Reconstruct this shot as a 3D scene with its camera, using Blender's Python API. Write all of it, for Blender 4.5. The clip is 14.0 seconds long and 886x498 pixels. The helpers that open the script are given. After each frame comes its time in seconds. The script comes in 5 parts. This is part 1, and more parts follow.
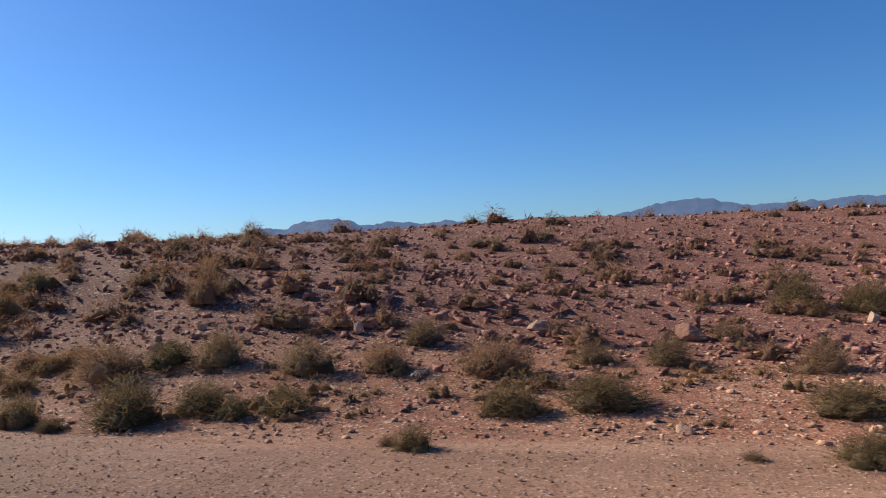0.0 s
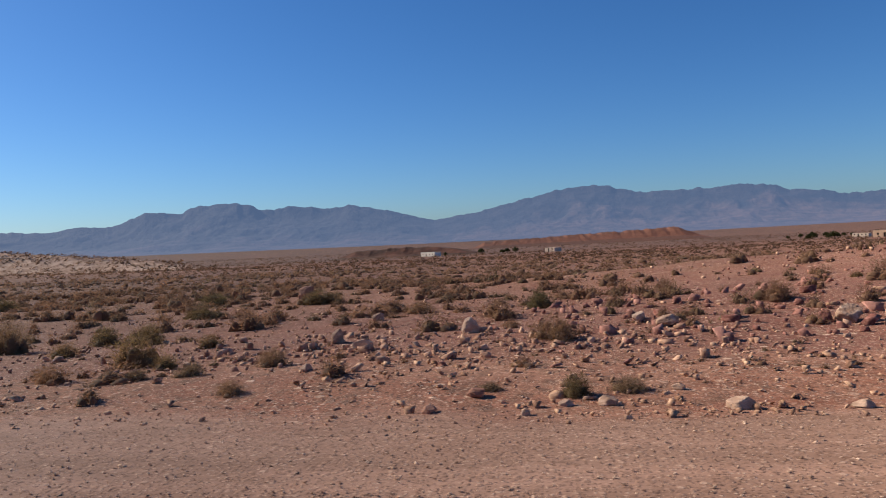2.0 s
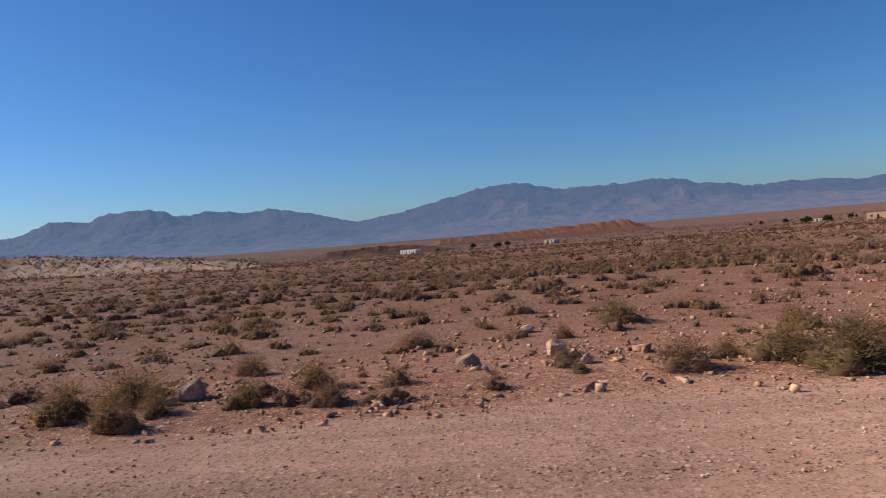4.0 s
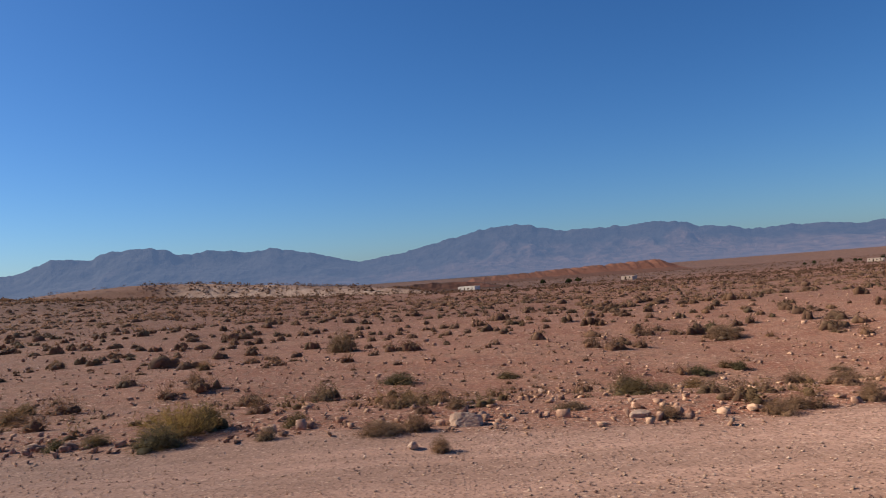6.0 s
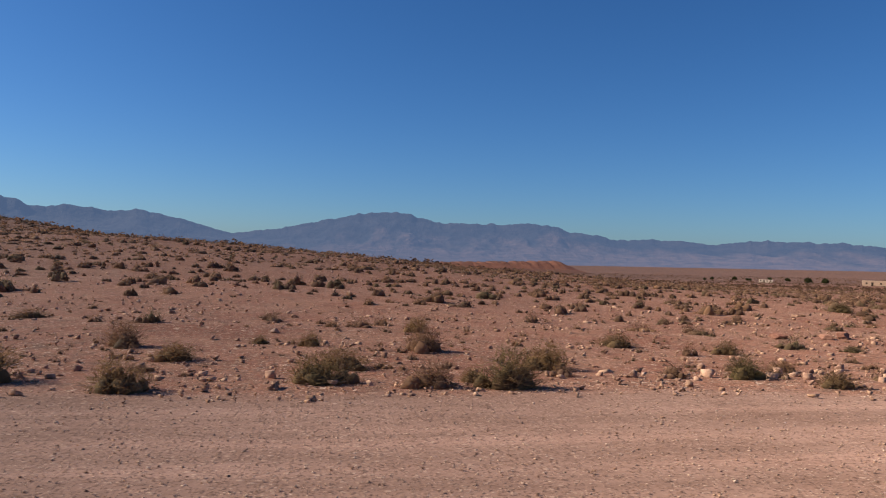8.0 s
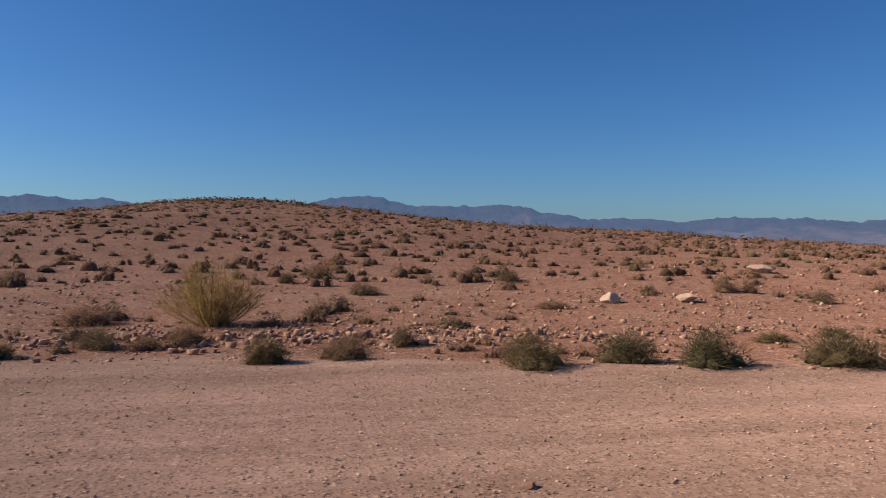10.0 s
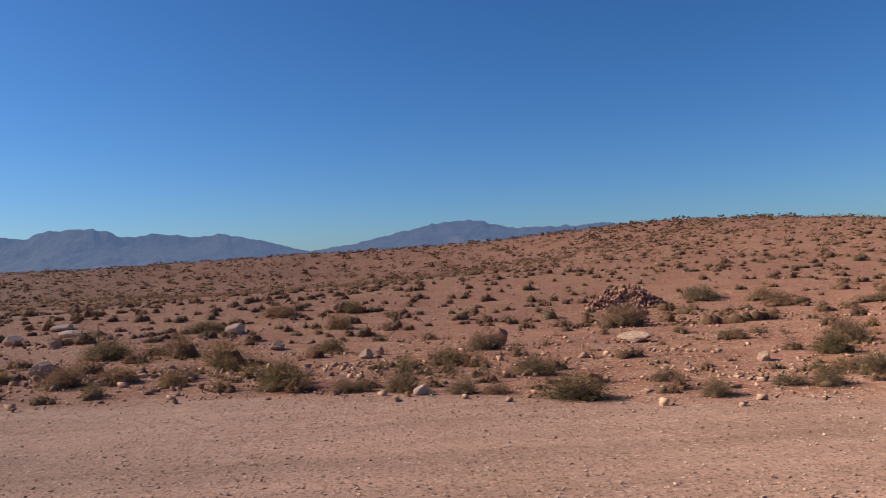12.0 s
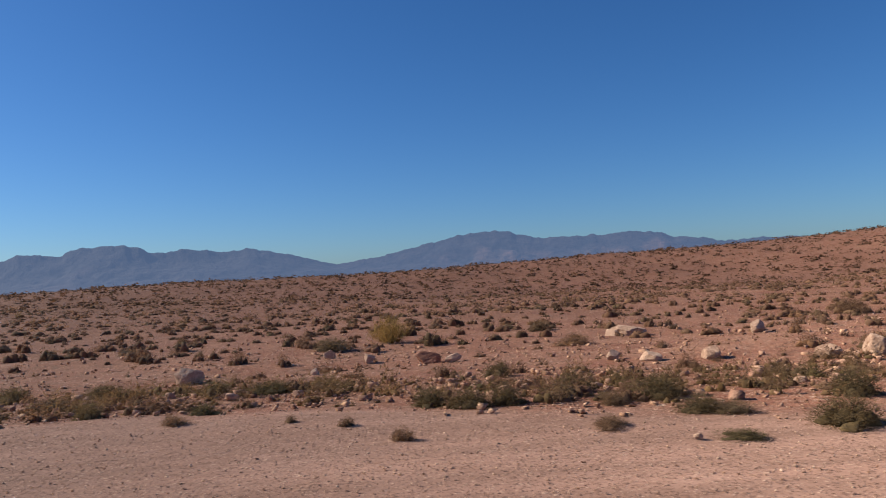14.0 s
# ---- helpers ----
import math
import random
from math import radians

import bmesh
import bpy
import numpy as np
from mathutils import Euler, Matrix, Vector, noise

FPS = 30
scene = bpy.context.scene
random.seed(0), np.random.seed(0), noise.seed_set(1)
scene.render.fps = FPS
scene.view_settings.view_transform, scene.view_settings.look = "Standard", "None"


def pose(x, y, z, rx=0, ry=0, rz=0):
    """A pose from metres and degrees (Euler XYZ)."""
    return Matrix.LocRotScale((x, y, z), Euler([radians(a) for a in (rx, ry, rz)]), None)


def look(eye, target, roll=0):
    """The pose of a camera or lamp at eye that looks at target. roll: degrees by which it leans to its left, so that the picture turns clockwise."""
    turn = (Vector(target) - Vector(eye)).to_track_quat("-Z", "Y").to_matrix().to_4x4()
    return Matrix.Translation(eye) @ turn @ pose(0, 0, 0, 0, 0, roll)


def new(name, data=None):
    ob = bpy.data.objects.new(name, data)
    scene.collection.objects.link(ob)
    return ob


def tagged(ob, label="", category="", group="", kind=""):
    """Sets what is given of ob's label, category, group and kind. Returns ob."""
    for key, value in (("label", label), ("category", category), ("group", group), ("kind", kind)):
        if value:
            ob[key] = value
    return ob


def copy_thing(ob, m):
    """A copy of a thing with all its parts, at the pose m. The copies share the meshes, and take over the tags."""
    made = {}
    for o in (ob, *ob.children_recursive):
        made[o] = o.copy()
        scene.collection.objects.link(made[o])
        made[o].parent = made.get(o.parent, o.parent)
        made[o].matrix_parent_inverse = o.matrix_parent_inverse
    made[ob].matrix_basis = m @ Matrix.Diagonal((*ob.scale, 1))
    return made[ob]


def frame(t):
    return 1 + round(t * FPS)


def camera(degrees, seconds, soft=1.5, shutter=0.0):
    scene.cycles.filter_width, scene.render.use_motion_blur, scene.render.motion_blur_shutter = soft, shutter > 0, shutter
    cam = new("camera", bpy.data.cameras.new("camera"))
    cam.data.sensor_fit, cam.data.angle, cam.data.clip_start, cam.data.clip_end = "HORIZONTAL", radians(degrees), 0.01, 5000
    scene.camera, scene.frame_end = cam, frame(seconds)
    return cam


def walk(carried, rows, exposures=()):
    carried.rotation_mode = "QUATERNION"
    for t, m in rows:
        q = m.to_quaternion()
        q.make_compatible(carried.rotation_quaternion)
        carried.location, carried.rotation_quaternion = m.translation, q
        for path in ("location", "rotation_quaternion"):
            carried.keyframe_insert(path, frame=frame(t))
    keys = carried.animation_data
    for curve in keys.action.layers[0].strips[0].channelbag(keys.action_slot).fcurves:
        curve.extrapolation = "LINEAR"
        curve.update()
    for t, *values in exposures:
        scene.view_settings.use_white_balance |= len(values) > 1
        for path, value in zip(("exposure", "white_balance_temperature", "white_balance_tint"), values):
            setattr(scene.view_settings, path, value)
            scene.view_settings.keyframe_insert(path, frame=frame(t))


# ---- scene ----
# The road runs along an arc of radius ARC about a far centre; u is metres along it
# (the camera rides from +175 to -175), v is metres to the side that is looked at.
ARC = 4500.0
EYE = 1.25


def road(u, v):
    a = u / ARC
    return (ARC - v) * math.sin(a), ARC - (ARC - v) * math.cos(a)


# ---- camera ----
cam = camera(63, 14.0, soft=1.05, shutter=0.015)


def shot(t, u, yaw, pitch, roll):
    x, y = road(u, 0)
    return t, pose(x, y, EYE, 90 + pitch, 0, yaw) @ pose(0, 0, 0, 0, 0, roll)


walk(cam, [
    shot(0.0, 175.0, 16.77, 0.24, -2.79),
    shot(0.5, 162.5, 15.04, 0.85, -2.30),
    shot(1.0, 150.0, 13.40, 0.33, -2.20),
    shot(1.5, 137.5, 11.10, -0.24, -2.71),
    shot(2.0, 125.0, 8.61, -1.29, -2.84),
    shot(2.5, 112.5, 6.21, -2.23, -3.03),
    shot(5.0, 50.0, 1.02, -0.14, -4.87),
    shot(5.5, 37.5, 1.31, 0.90, -4.16),
    shot(6.0, 25.0, 1.23, 1.58, -4.07),
    shot(6.5, 12.5, 0.48, 2.20, -3.22),
    shot(7.0, -0.0, -1.86, 2.09, -1.16),
    shot(7.5, -12.5, -5.84, 1.51, 1.32),
    shot(7.7, -17.5, -7.82, 0.96, 2.07),
    shot(10.0, -75.0, -11.83, -1.06, 0.39),
    shot(10.5, -87.5, -8.17, -0.58, -0.68),
    shot(11.0, -100.0, -5.93, -0.37, -1.59),
    shot(11.5, -112.5, -4.90, 0.26, -1.73),
    shot(12.0, -125.0, -4.43, 0.86, -2.05),
    shot(12.5, -137.5, -6.72, 0.29, -2.16),
    shot(13.0, -150.0, -6.89, 0.61, -2.08),
    shot(13.5, -162.5, -7.79, 0.62, -2.29),
    shot(14.0, -175.0, -3.01, 1.85, -2.85),
], exposures=[(0.0, 1.15), (0.6, 1.25), (1.0, 1.2), (1.5, 1.08), (2.5, 0.82), (5.0, 0.87), (7.0, 0.83), (10.0, 0.72), (11.2, 0.78), (12.0, 0.88), (12.5, 0.84), (14.0, 0.85)])

# ---- daylight ----
SUN_AZ, SUN_EL = radians(-77), radians(32)
world = bpy.data.worlds.new("desert_sky")
scene.world = world
world.use_nodes = True
wn = world.node_tree
sky = wn.nodes.new("ShaderNodeTexSky")
sky.sky_type = "NISHITA"
sky.sun_disc = False
sky.sun_elevation = SUN_EL
sky.sun_rotation = SUN_AZ + 2 * math.pi
sky.altitude = 800
sky.air_density, sky.dust_density, sky.ozone_density = 1.0, 0.9, 3.0
wn.nodes["Background"].inputs[1].default_value = 0.041
tint = wn.nodes.new("ShaderNodeMix")
tint.data_type, tint.blend_type = "RGBA", "MULTIPLY"
tint.inputs[0].default_value = 1.0
tint.inputs[7].default_value = (0.70, 0.98, 1.36, 1)
wn.links.new(sky.outputs[0], tint.inputs[6])
rich = wn.nodes.new("ShaderNodeHueSaturation")
rich.inputs["Saturation"].default_value = 1.08
wn.links.new(tint.outputs[2], rich.inputs["Color"])
wn.links.new(rich.outputs[0], wn.nodes["Background"].inputs[0])

sun = bpy.data.lights.new("sun", "SUN")
sun.energy, sun.angle, sun.color = 5.0, radians(0.53), (1.0, 0.87, 0.68)
to_sun = Vector((math.sin(SUN_AZ) * math.cos(SUN_EL), math.cos(SUN_AZ) * math.cos(SUN_EL), math.sin(SUN_EL)))
new("sun", sun).matrix_world = look(to_sun * 200, (0, 0, 0))


# ---- materials ----
def material(name, rough=0.9):
    m = bpy.data.materials.new(name)
    m.use_nodes = True
    nt = m.node_tree
    bsdf = nt.nodes["Principled BSDF"]
    bsdf.inputs["Roughness"].default_value = rough
    bsdf.inputs["Diffuse Roughness"].default_value = 1.0
    bsdf.inputs["Specular IOR Level"].default_value = 0.15
    return m, nt, bsdf


def node(nt, kind, **values):
    n = nt.nodes.new(kind)
    for key, value in values.items():
        n.inputs[key.replace("_", " ")].default_value = value
    return n


def position(nt):
    return nt.nodes.new("ShaderNodeNewGeometry").outputs["Position"]


def noise_tex(nt, scale, detail=4.0, rough=0.6, vector=None):
    n = node(nt, "ShaderNodeTexNoise", Scale=scale, Detail=detail, Roughness=rough)
    nt.links.new(vector if vector else position(nt), n.inputs["Vector"])
    return n.outputs["Fac"]


def ramp(nt, fac, *stops):
    n = nt.nodes.new("ShaderNodeValToRGB")
    e = n.color_ramp.elements
    while len(e) < len(stops):
        e.new(0.5)
    for el, (at, col) in zip(e, stops):
        el.position = at
        el.color = (*col, 1) if len(col) == 3 else col
    nt.links.new(fac, n.inputs["Fac"])
    return n.outputs["Color"]


def mix(nt, fac, a, b, kind="MIX"):
    n = nt.nodes.new("ShaderNodeMix")
    n.data_type, n.blend_type = "RGBA", kind
    for sock, value in ((n.inputs[0], fac), (n.inputs[6], a), (n.inputs[7], b)):
        if isinstance(value, (int, float)):
            sock.default_value = value
        elif isinstance(value, tuple):
            sock.default_value = (*value, 1)
        else:
            nt.links.new(value, sock)
    return n.outputs[2]


def bump(nt, bsdf, height, strength, distance):
    b = node(nt, "ShaderNodeBump", Strength=strength, Distance=distance)
    nt.links.new(height, b.inputs["Height"])
    nt.links.new(b.outputs["Normal"], bsdf.inputs["Normal"])


def attribute(nt, name):
    n = nt.nodes.new("ShaderNodeAttribute")
    n.attribute_name = name
    return n.outputs["Fac"]


def stretched(nt, sx, sy, sz):
    n = nt.nodes.new("ShaderNodeMapping")
    n.inputs["Scale"].default_value = (sx, sy, sz)
    nt.links.new(position(nt), n.inputs["Vector"])
    return n.outputs[0]


def pebble_layer(nt, scale, least, inner=0.25, outer=0.34):
    """One size of pebble lying on the soil: where it lies, its tone and its place in the mix."""
    cells = node(nt, "ShaderNodeTexVoronoi", Scale=scale, Randomness=1.0)
    cells.voronoi_dimensions = "2D"
    nt.links.new(position(nt), cells.inputs["Vector"])
    one = nt.nodes.new("ShaderNodeSeparateColor")
    nt.links.new(cells.outputs["Color"], one.inputs[0])
    shape = ramp(nt, cells.outputs["Distance"], (inner, (1, 1, 1)), (outer, (0, 0, 0)))
    some = ramp(nt, one.outputs[0], (least, (0, 0, 0)), (least + 0.02, (1, 1, 1)))
    return mix(nt, 1.0, shape, some, "MULTIPLY"), one.outputs[1]


def ground_material():
    m, nt, bsdf = material("desert_soil", 0.95)
    bsdf.inputs["Diffuse Roughness"].default_value = 0.6
    big = noise_tex(nt, 0.09, 5)
    mid = noise_tex(nt, 0.8, 6, 0.65)
    fine = noise_tex(nt, 9.0, 5, 0.7)
    soil = ramp(nt, big, (0.3, (0.190, 0.073, 0.046)), (0.7, (0.250, 0.106, 0.069)))
    soil = mix(nt, ramp(nt, mid, (0.42, (0, 0, 0)), (0.66, (1, 1, 1))), soil, (0.285, 0.143, 0.096))
    crust = ramp(nt, noise_tex(nt, 0.21, 6, 0.7, stretched(nt, 0.55, 1.3, 1.0)), (0.54, (0, 0, 0)), (0.66, (0.4, 0.4, 0.4)))
    soil = mix(nt, crust, soil, (0.315, 0.182, 0.128))
    litter = noise_tex(nt, 3.2, 5, 0.7)
    soil = mix(nt, ramp(nt, litter, (0.52, (0, 0, 0)), (0.66, (0.85, 0.85, 0.85))), soil, (0.115, 0.060, 0.041))
    soil = mix(nt, ramp(nt, litter, (0.28, (0.6, 0.6, 0.6)), (0.40, (0, 0, 0))), soil, (0.31, 0.19, 0.135))
    rubble = ramp(nt, mid, (0.3, (0.120, 0.043, 0.036)), (0.7, (0.190, 0.078, 0.062)))
    soil = mix(nt, attribute(nt, "rubble"), soil, rubble)
    gravel = ramp(nt, mid, (0.3, (0.252, 0.147, 0.110)), (0.7, (0.314, 0.191, 0.148)))
    gravel = mix(nt, attribute(nt, "earthy"), gravel, ramp(nt, mid, (0.32, (0.190, 0.105, 0.072)), (0.68, (0.255, 0.150, 0.106))))
    streak = ramp(nt, noise_tex(nt, 1.0, 4, 0.6, stretched(nt, 0.13, 1.5, 1.0)), (0.34, (0.72, 0.70, 0.68)), (0.5, (1, 1, 1)), (0.64, (1.36, 1.36, 1.37)))
    gravel = mix(nt, 0.75, gravel, streak, "MULTIPLY")
    on_gravel = attribute(nt, "gravel")
    base = mix(nt, on_gravel, soil, gravel)
    pebbly = ramp(nt, noise_tex(nt, 0.5, 4, 0.6), (0.36, (0.3, 0.3, 0.3)), (0.54, (1, 1, 1)))
    heights = []
    for scale, least, on_soil, on_road in ((7.0, 0.84, 1.0, 0.0), (17.0, 0.50, 1.0, 0.40), (36.0, 0.42, 0.9, 0.60), (62.0, 0.5, 0.6, 0.35)):
        here, which = pebble_layer(nt, scale, least)
        here = mix(nt, 1.0, here, pebbly, "MULTIPLY") if scale < 30 else here
        here = mix(nt, 1.0, here, mix(nt, on_gravel, (on_soil,) * 3, (on_road,) * 3), "MULTIPLY")
        stone = ramp(nt, which, (0.0, (0.070, 0.035, 0.026)), (0.38, (0.16, 0.086, 0.062)), (0.7, (0.30, 0.185, 0.135)), (1.0, (0.60, 0.43, 0.335)))
        base = mix(nt, here, base, stone)
        heights.append(here)
    cover = mix(nt, 1.0, attribute(nt, "cover"), ramp(nt, noise_tex(nt, 0.05, 6, 0.75), (0.35, (0.5, 0.5, 0.5)), (0.6, (1, 1, 1))), "MULTIPLY")
    # scrubby cover; its far tone is greyed to put distance haze into the colour
    base = mix(nt, cover, base, mix(nt, attribute(nt, "far"), (0.112, 0.056, 0.041), ramp(nt, noise_tex(nt, 0.012, 6, 0.7, stretched(nt, 0.4, 1.6, 1.0)), (0.36, (0.062, 0.038, 0.032)), (0.62, (0.112, 0.064, 0.051)))))
    # pale bank: its sunlit flank is painted into the soil colour
    base = mix(nt, attribute(nt, "pale"), base, ramp(nt, noise_tex(nt, 0.35, 4), (0.4, (0.31, 0.195, 0.14)), (0.6, (0.48, 0.335, 0.255))))
    grain = ramp(nt, fine, (0.3, (0.68, 0.66, 0.64)), (0.5, (1, 1, 1)), (0.7, (1.22, 1.22, 1.22)))
    base = mix(nt, mix(nt, on_gravel, (0.9, 0.9, 0.9), (0.45, 0.45, 0.45)), base, grain, "MULTIPLY")
    relief = []
    for scale, share in ((28.0, 0.22), (70.0, 0.25)):
        cells = node(nt, "ShaderNodeTexVoronoi", Scale=scale, Randomness=1.0)
        nt.links.new(position(nt), cells.inputs["Vector"])
        one = nt.nodes.new("ShaderNodeSeparateColor")
        nt.links.new(cells.outputs["Color"], one.inputs[0])
        tone = ramp(nt, one.outputs[0], (0.0, (0.40, 0.37, 0.35)), (0.3, (0.92, 0.92, 0.92)), (0.8, (1.05, 1.05, 1.05)), (1.0, (1.7, 1.72, 1.75)))
        base = mix(nt, mix(nt, on_gravel, (share,) * 3, (share * 0.4,) * 3), base, tone, "MULTIPLY")
        relief.append(cells.outputs["Distance"])
    nt.links.new(base, bsdf.inputs["Base Color"])
    stony = mix(nt, 0.4, relief[0], relief[1])
    flip = nt.nodes.new("ShaderNodeInvert")
    nt.links.new(mix(nt, 0.35, stony, fine), flip.inputs["Color"])
    lumps = mix(nt, 0.5, flip.outputs[0], mix(nt, 1.0, heights[0], heights[1], "ADD"), "ADD")
    lumps = mix(nt, on_gravel, mix(nt, 0.6, lumps, heights[2], "ADD"), mix(nt, 1.0, heights[1], mix(nt, 0.6, heights[2], heights[3], "ADD"), "ADD"))
    b = node(nt, "ShaderNodeBump", Strength=0.5, Distance=0.026)
    nt.links.new(lumps, b.inputs["Height"])
    nt.links.new(b.outputs["Normal"], bsdf.inputs["Normal"])
    return m


def stone_material(name, dark, light, odd):
    """Weathered stone: one tone for each piece, with grain and dusty blotches."""
    m, nt, bsdf = material(name, 0.9)
    if odd == "island":
        rnd = nt.nodes.new("ShaderNodeNewGeometry").outputs["Random Per Island"]
    else:
        rnd = nt.nodes.new("ShaderNodeObjectInfo").outputs["Random"]
    tone = ramp(nt, rnd, (0.0, dark), (0.75, tuple((a + b) / 2 for a, b in zip(dark, light))), (1.0, light))
    spots = noise_tex(nt, 14, 5)
    tone = mix(nt, ramp(nt, spots, (0.45, (0, 0, 0)), (0.7, (1, 1, 1))), tone, light)
    grain = ramp(nt, noise_tex(nt, 60, 3), (0.3, (0.7, 0.7, 0.7)), (0.7, (1.15, 1.15, 1.15)))
    nt.links.new(mix(nt, 0.7, tone, grain, "MULTIPLY"), bsdf.inputs["Base Color"])
    bump(nt, bsdf, spots, 0.6, 0.03)
    return m


def plant_material(name, dark, light, odd):
    m, nt, bsdf = material(name, 0.85)
    geo = nt.nodes.new("ShaderNodeNewGeometry")
    tone = ramp(nt, geo.outputs["Random Per Island"], (0.0, dark), (1.0, light))
    if odd == "object":
        own = nt.nodes.new("ShaderNodeObjectInfo").outputs["Random"]
        tone = mix(nt, 0.7, tone, ramp(nt, own, (0.0, (0.72, 0.8, 0.72)), (0.5, (1.0, 0.88, 0.82)), (1.0, (1.25, 1.08, 0.95))), "MULTIPLY")
    else:
        tone = mix(nt, 0.8, tone, ramp(nt, noise_tex(nt, 0.9, 3), (0.34, (0.85, 0.88, 0.70)), (0.5, (1.1, 0.88, 0.85)), (0.68, (1.5, 1.2, 0.95))), "MULTIPLY")
    nt.links.new(tone, bsdf.inputs["Base Color"])
    thin = nt.nodes.new("ShaderNodeBsdfTranslucent")
    nt.links.new(tone, thin.inputs["Color"])
    both = nt.nodes.new("ShaderNodeMixShader")
    both.inputs[0].default_value = 0.35
    nt.links.new(bsdf.outputs[0], both.inputs[1])
    nt.links.new(thin.outputs[0], both.inputs[2])
    nt.links.new(both.outputs[0], nt.nodes["Material Output"].inputs["Surface"])
    return m


SOIL = ground_material()
STONE_PALE = stone_material("pale_stone", (0.31, 0.190, 0.133), (0.60, 0.43, 0.33), "object")
STONE_RED = stone_material("red_stone", (0.23, 0.10, 0.07), (0.40, 0.22, 0.155), "object")
STONES_MIXED = stone_material("loose_stones", (0.19, 0.090, 0.058), (0.60, 0.385, 0.265), "island")
STONES_RED = stone_material("red_rubble", (0.145, 0.050, 0.041), (0.42, 0.215, 0.175), "island")
STONES_ROW = stone_material("row_stones", (0.21, 0.100, 0.070), (0.58, 0.37, 0.265), "island")
STONES_HEAP = stone_material("heap_stones", (0.20, 0.085, 0.065), (0.42, 0.235, 0.185), "island")
PEBBLES = stone_material("road_gravel", (0.19, 0.108, 0.075), (0.70, 0.51, 0.395), "island")
LEAF_GREEN = plant_material("green_leaves", (0.085, 0.066, 0.036), (0.20, 0.155, 0.085), "object")
LEAF_DRY = plant_material("dry_leaves", (0.13, 0.085, 0.055), (0.31, 0.21, 0.135), "object")
LEAF_BROOM = plant_material("broom_twigs", (0.175, 0.128, 0.048), (0.350, 0.255, 0.105), "object")
TWIG = plant_material("bare_twigs", (0.10, 0.07, 0.05), (0.21, 0.15, 0.10), "object")
HERBS = plant_material("green_herbs", (0.118, 0.086, 0.046), (0.255, 0.185, 0.102), "stuff")
SCRUB = plant_material("scrub", (0.135, 0.092, 0.062), (0.255, 0.172, 0.115), "stuff")
# the scrub again, darkened in colour for the shadow sides seen from afar
SCRUB_FAR_SHADED = plant_material("far_scrub", (0.080, 0.053, 0.037), (0.160, 0.103, 0.069), "stuff")


# ---- ground ----
def smooth(a, b, x):
    t = np.clip((x - a) / (b - a), 0, 1)
    return t * t * (3 - 2 * t)


def swell(u, v, cu, cv, h, su, sv):
    return h * np.exp(-((u - cu) / su) ** 2 - ((v - cv) / sv) ** 2)


def ripple(x, y, size, seed):
    """Smooth uneven ground: a few crossed waves of about that length, between -1 and 1."""
    rng = np.random.RandomState(seed)
    z = 0.0
    for _ in range(6):
        a, k, p = rng.uniform(0, math.pi), rng.uniform(0.6, 1.7) * 2 * math.pi / size, rng.uniform(0, 6.28)
        z = z + np.sin((x * math.cos(a) + y * math.sin(a)) * k + p + 1.3 * np.sin((x * math.sin(a) - y * math.cos(a)) * k * 0.6 + 2 * p))
    return z / 6


HILLS = [  # u, v, height and half-widths of each swell
    (-85.4, 95.3, 6.55, 27.9, 42.5),
    (-126.8, 132.1, 7.02, 65.4, 30.5),
    (-230.4, 121.5, 4.64, 58.5, 48.7),
    (-41.5, 79.7, 3.27, 36.1, 47.9),
    (-2.6, 115.3, 1.20, 48.0, 42.5),
    (-102.8, 50.7, 1.60, 41.6, 27.9),
    (159.7, 8.7, 2.09, 14.8, 13.1),
    (182.1, 23.5, 2.69, 38.6, 8.7),
    (140.5, 16.1, 1.20, 9.4, 8.8),
    (38.0, 11.0, -0.60, 14.0, 6.0),
    (-117.0, 25.0, -0.50, 26.0, 8.0),
    (-163.0, 11.5, 0.40, 9.0, 4.0),
    (125.0, 9.0, 0.30, 8.0, 5.0),
    (-75.0, 206.0, 9.20, 75.0, 11.0),
    (-1.0, 206.0, 0.60, 20.0, 11.0),
    (31.0, 206.0, -2.00, 14.0, 12.0),
]


def verge(u):
    """The distance of the gravel shoulder's edge from the camera's line."""
    wavy = 0.62 * smooth(-56, -70, u) * np.cos(2 * math.pi * (u + 127.2) / 12.6)
    bays = 0.8 * np.exp(-((u + 80) / 14) ** 2) - 0.5 * np.exp(-((u + 101) / 8) ** 2) + 0.35 * np.exp(-((u - 24) / 8) ** 2)
    return 4.75 + 0.3 * smooth(160, 138, u) + 1.5 * smooth(60, -40, u) + bays + wavy + 0.15 * np.sin(u * 0.83 + 1) * smooth(-70, -50, u)


def rubble_mask(u, v):
    return smooth(126, 142, u) * smooth(6.9, 8.3, v + 0.4 * np.sin(u * 0.5)) * smooth(60, 40, v)


def height(u, v):
    u, v = np.asarray(u, float), np.asarray(v, float)
    far = -0.5 - 0.030 * np.clip(v - 12, 0, 540) - 0.0107 * np.maximum(v - 552, 0)
    for cu, cv, h, su, sv in HILLS:
        far = far + swell(u, v, cu, cv, h, su, sv)
    far = far + 0.10 * ripple(u, v, 6.0, 3) * smooth(5, 9, v) + 0.25 * ripple(u, v, 26.0, 4) * smooth(10, 25, v)
    e = verge(u)
    k = smooth(0, 1, (v - e) / 6.5)
    near = 0.02 * ripple(u, v, 2.4, 5) * smooth(2.0, 4.0, v) + 0.02 * np.sin(v * 2.1) * smooth(1, 3, v)
    bank = -0.05 * smooth(e - 0.4, e + 0.3, v)
    return np.where(v < 0, 0.0, near + bank * (1 - k) + far * k)


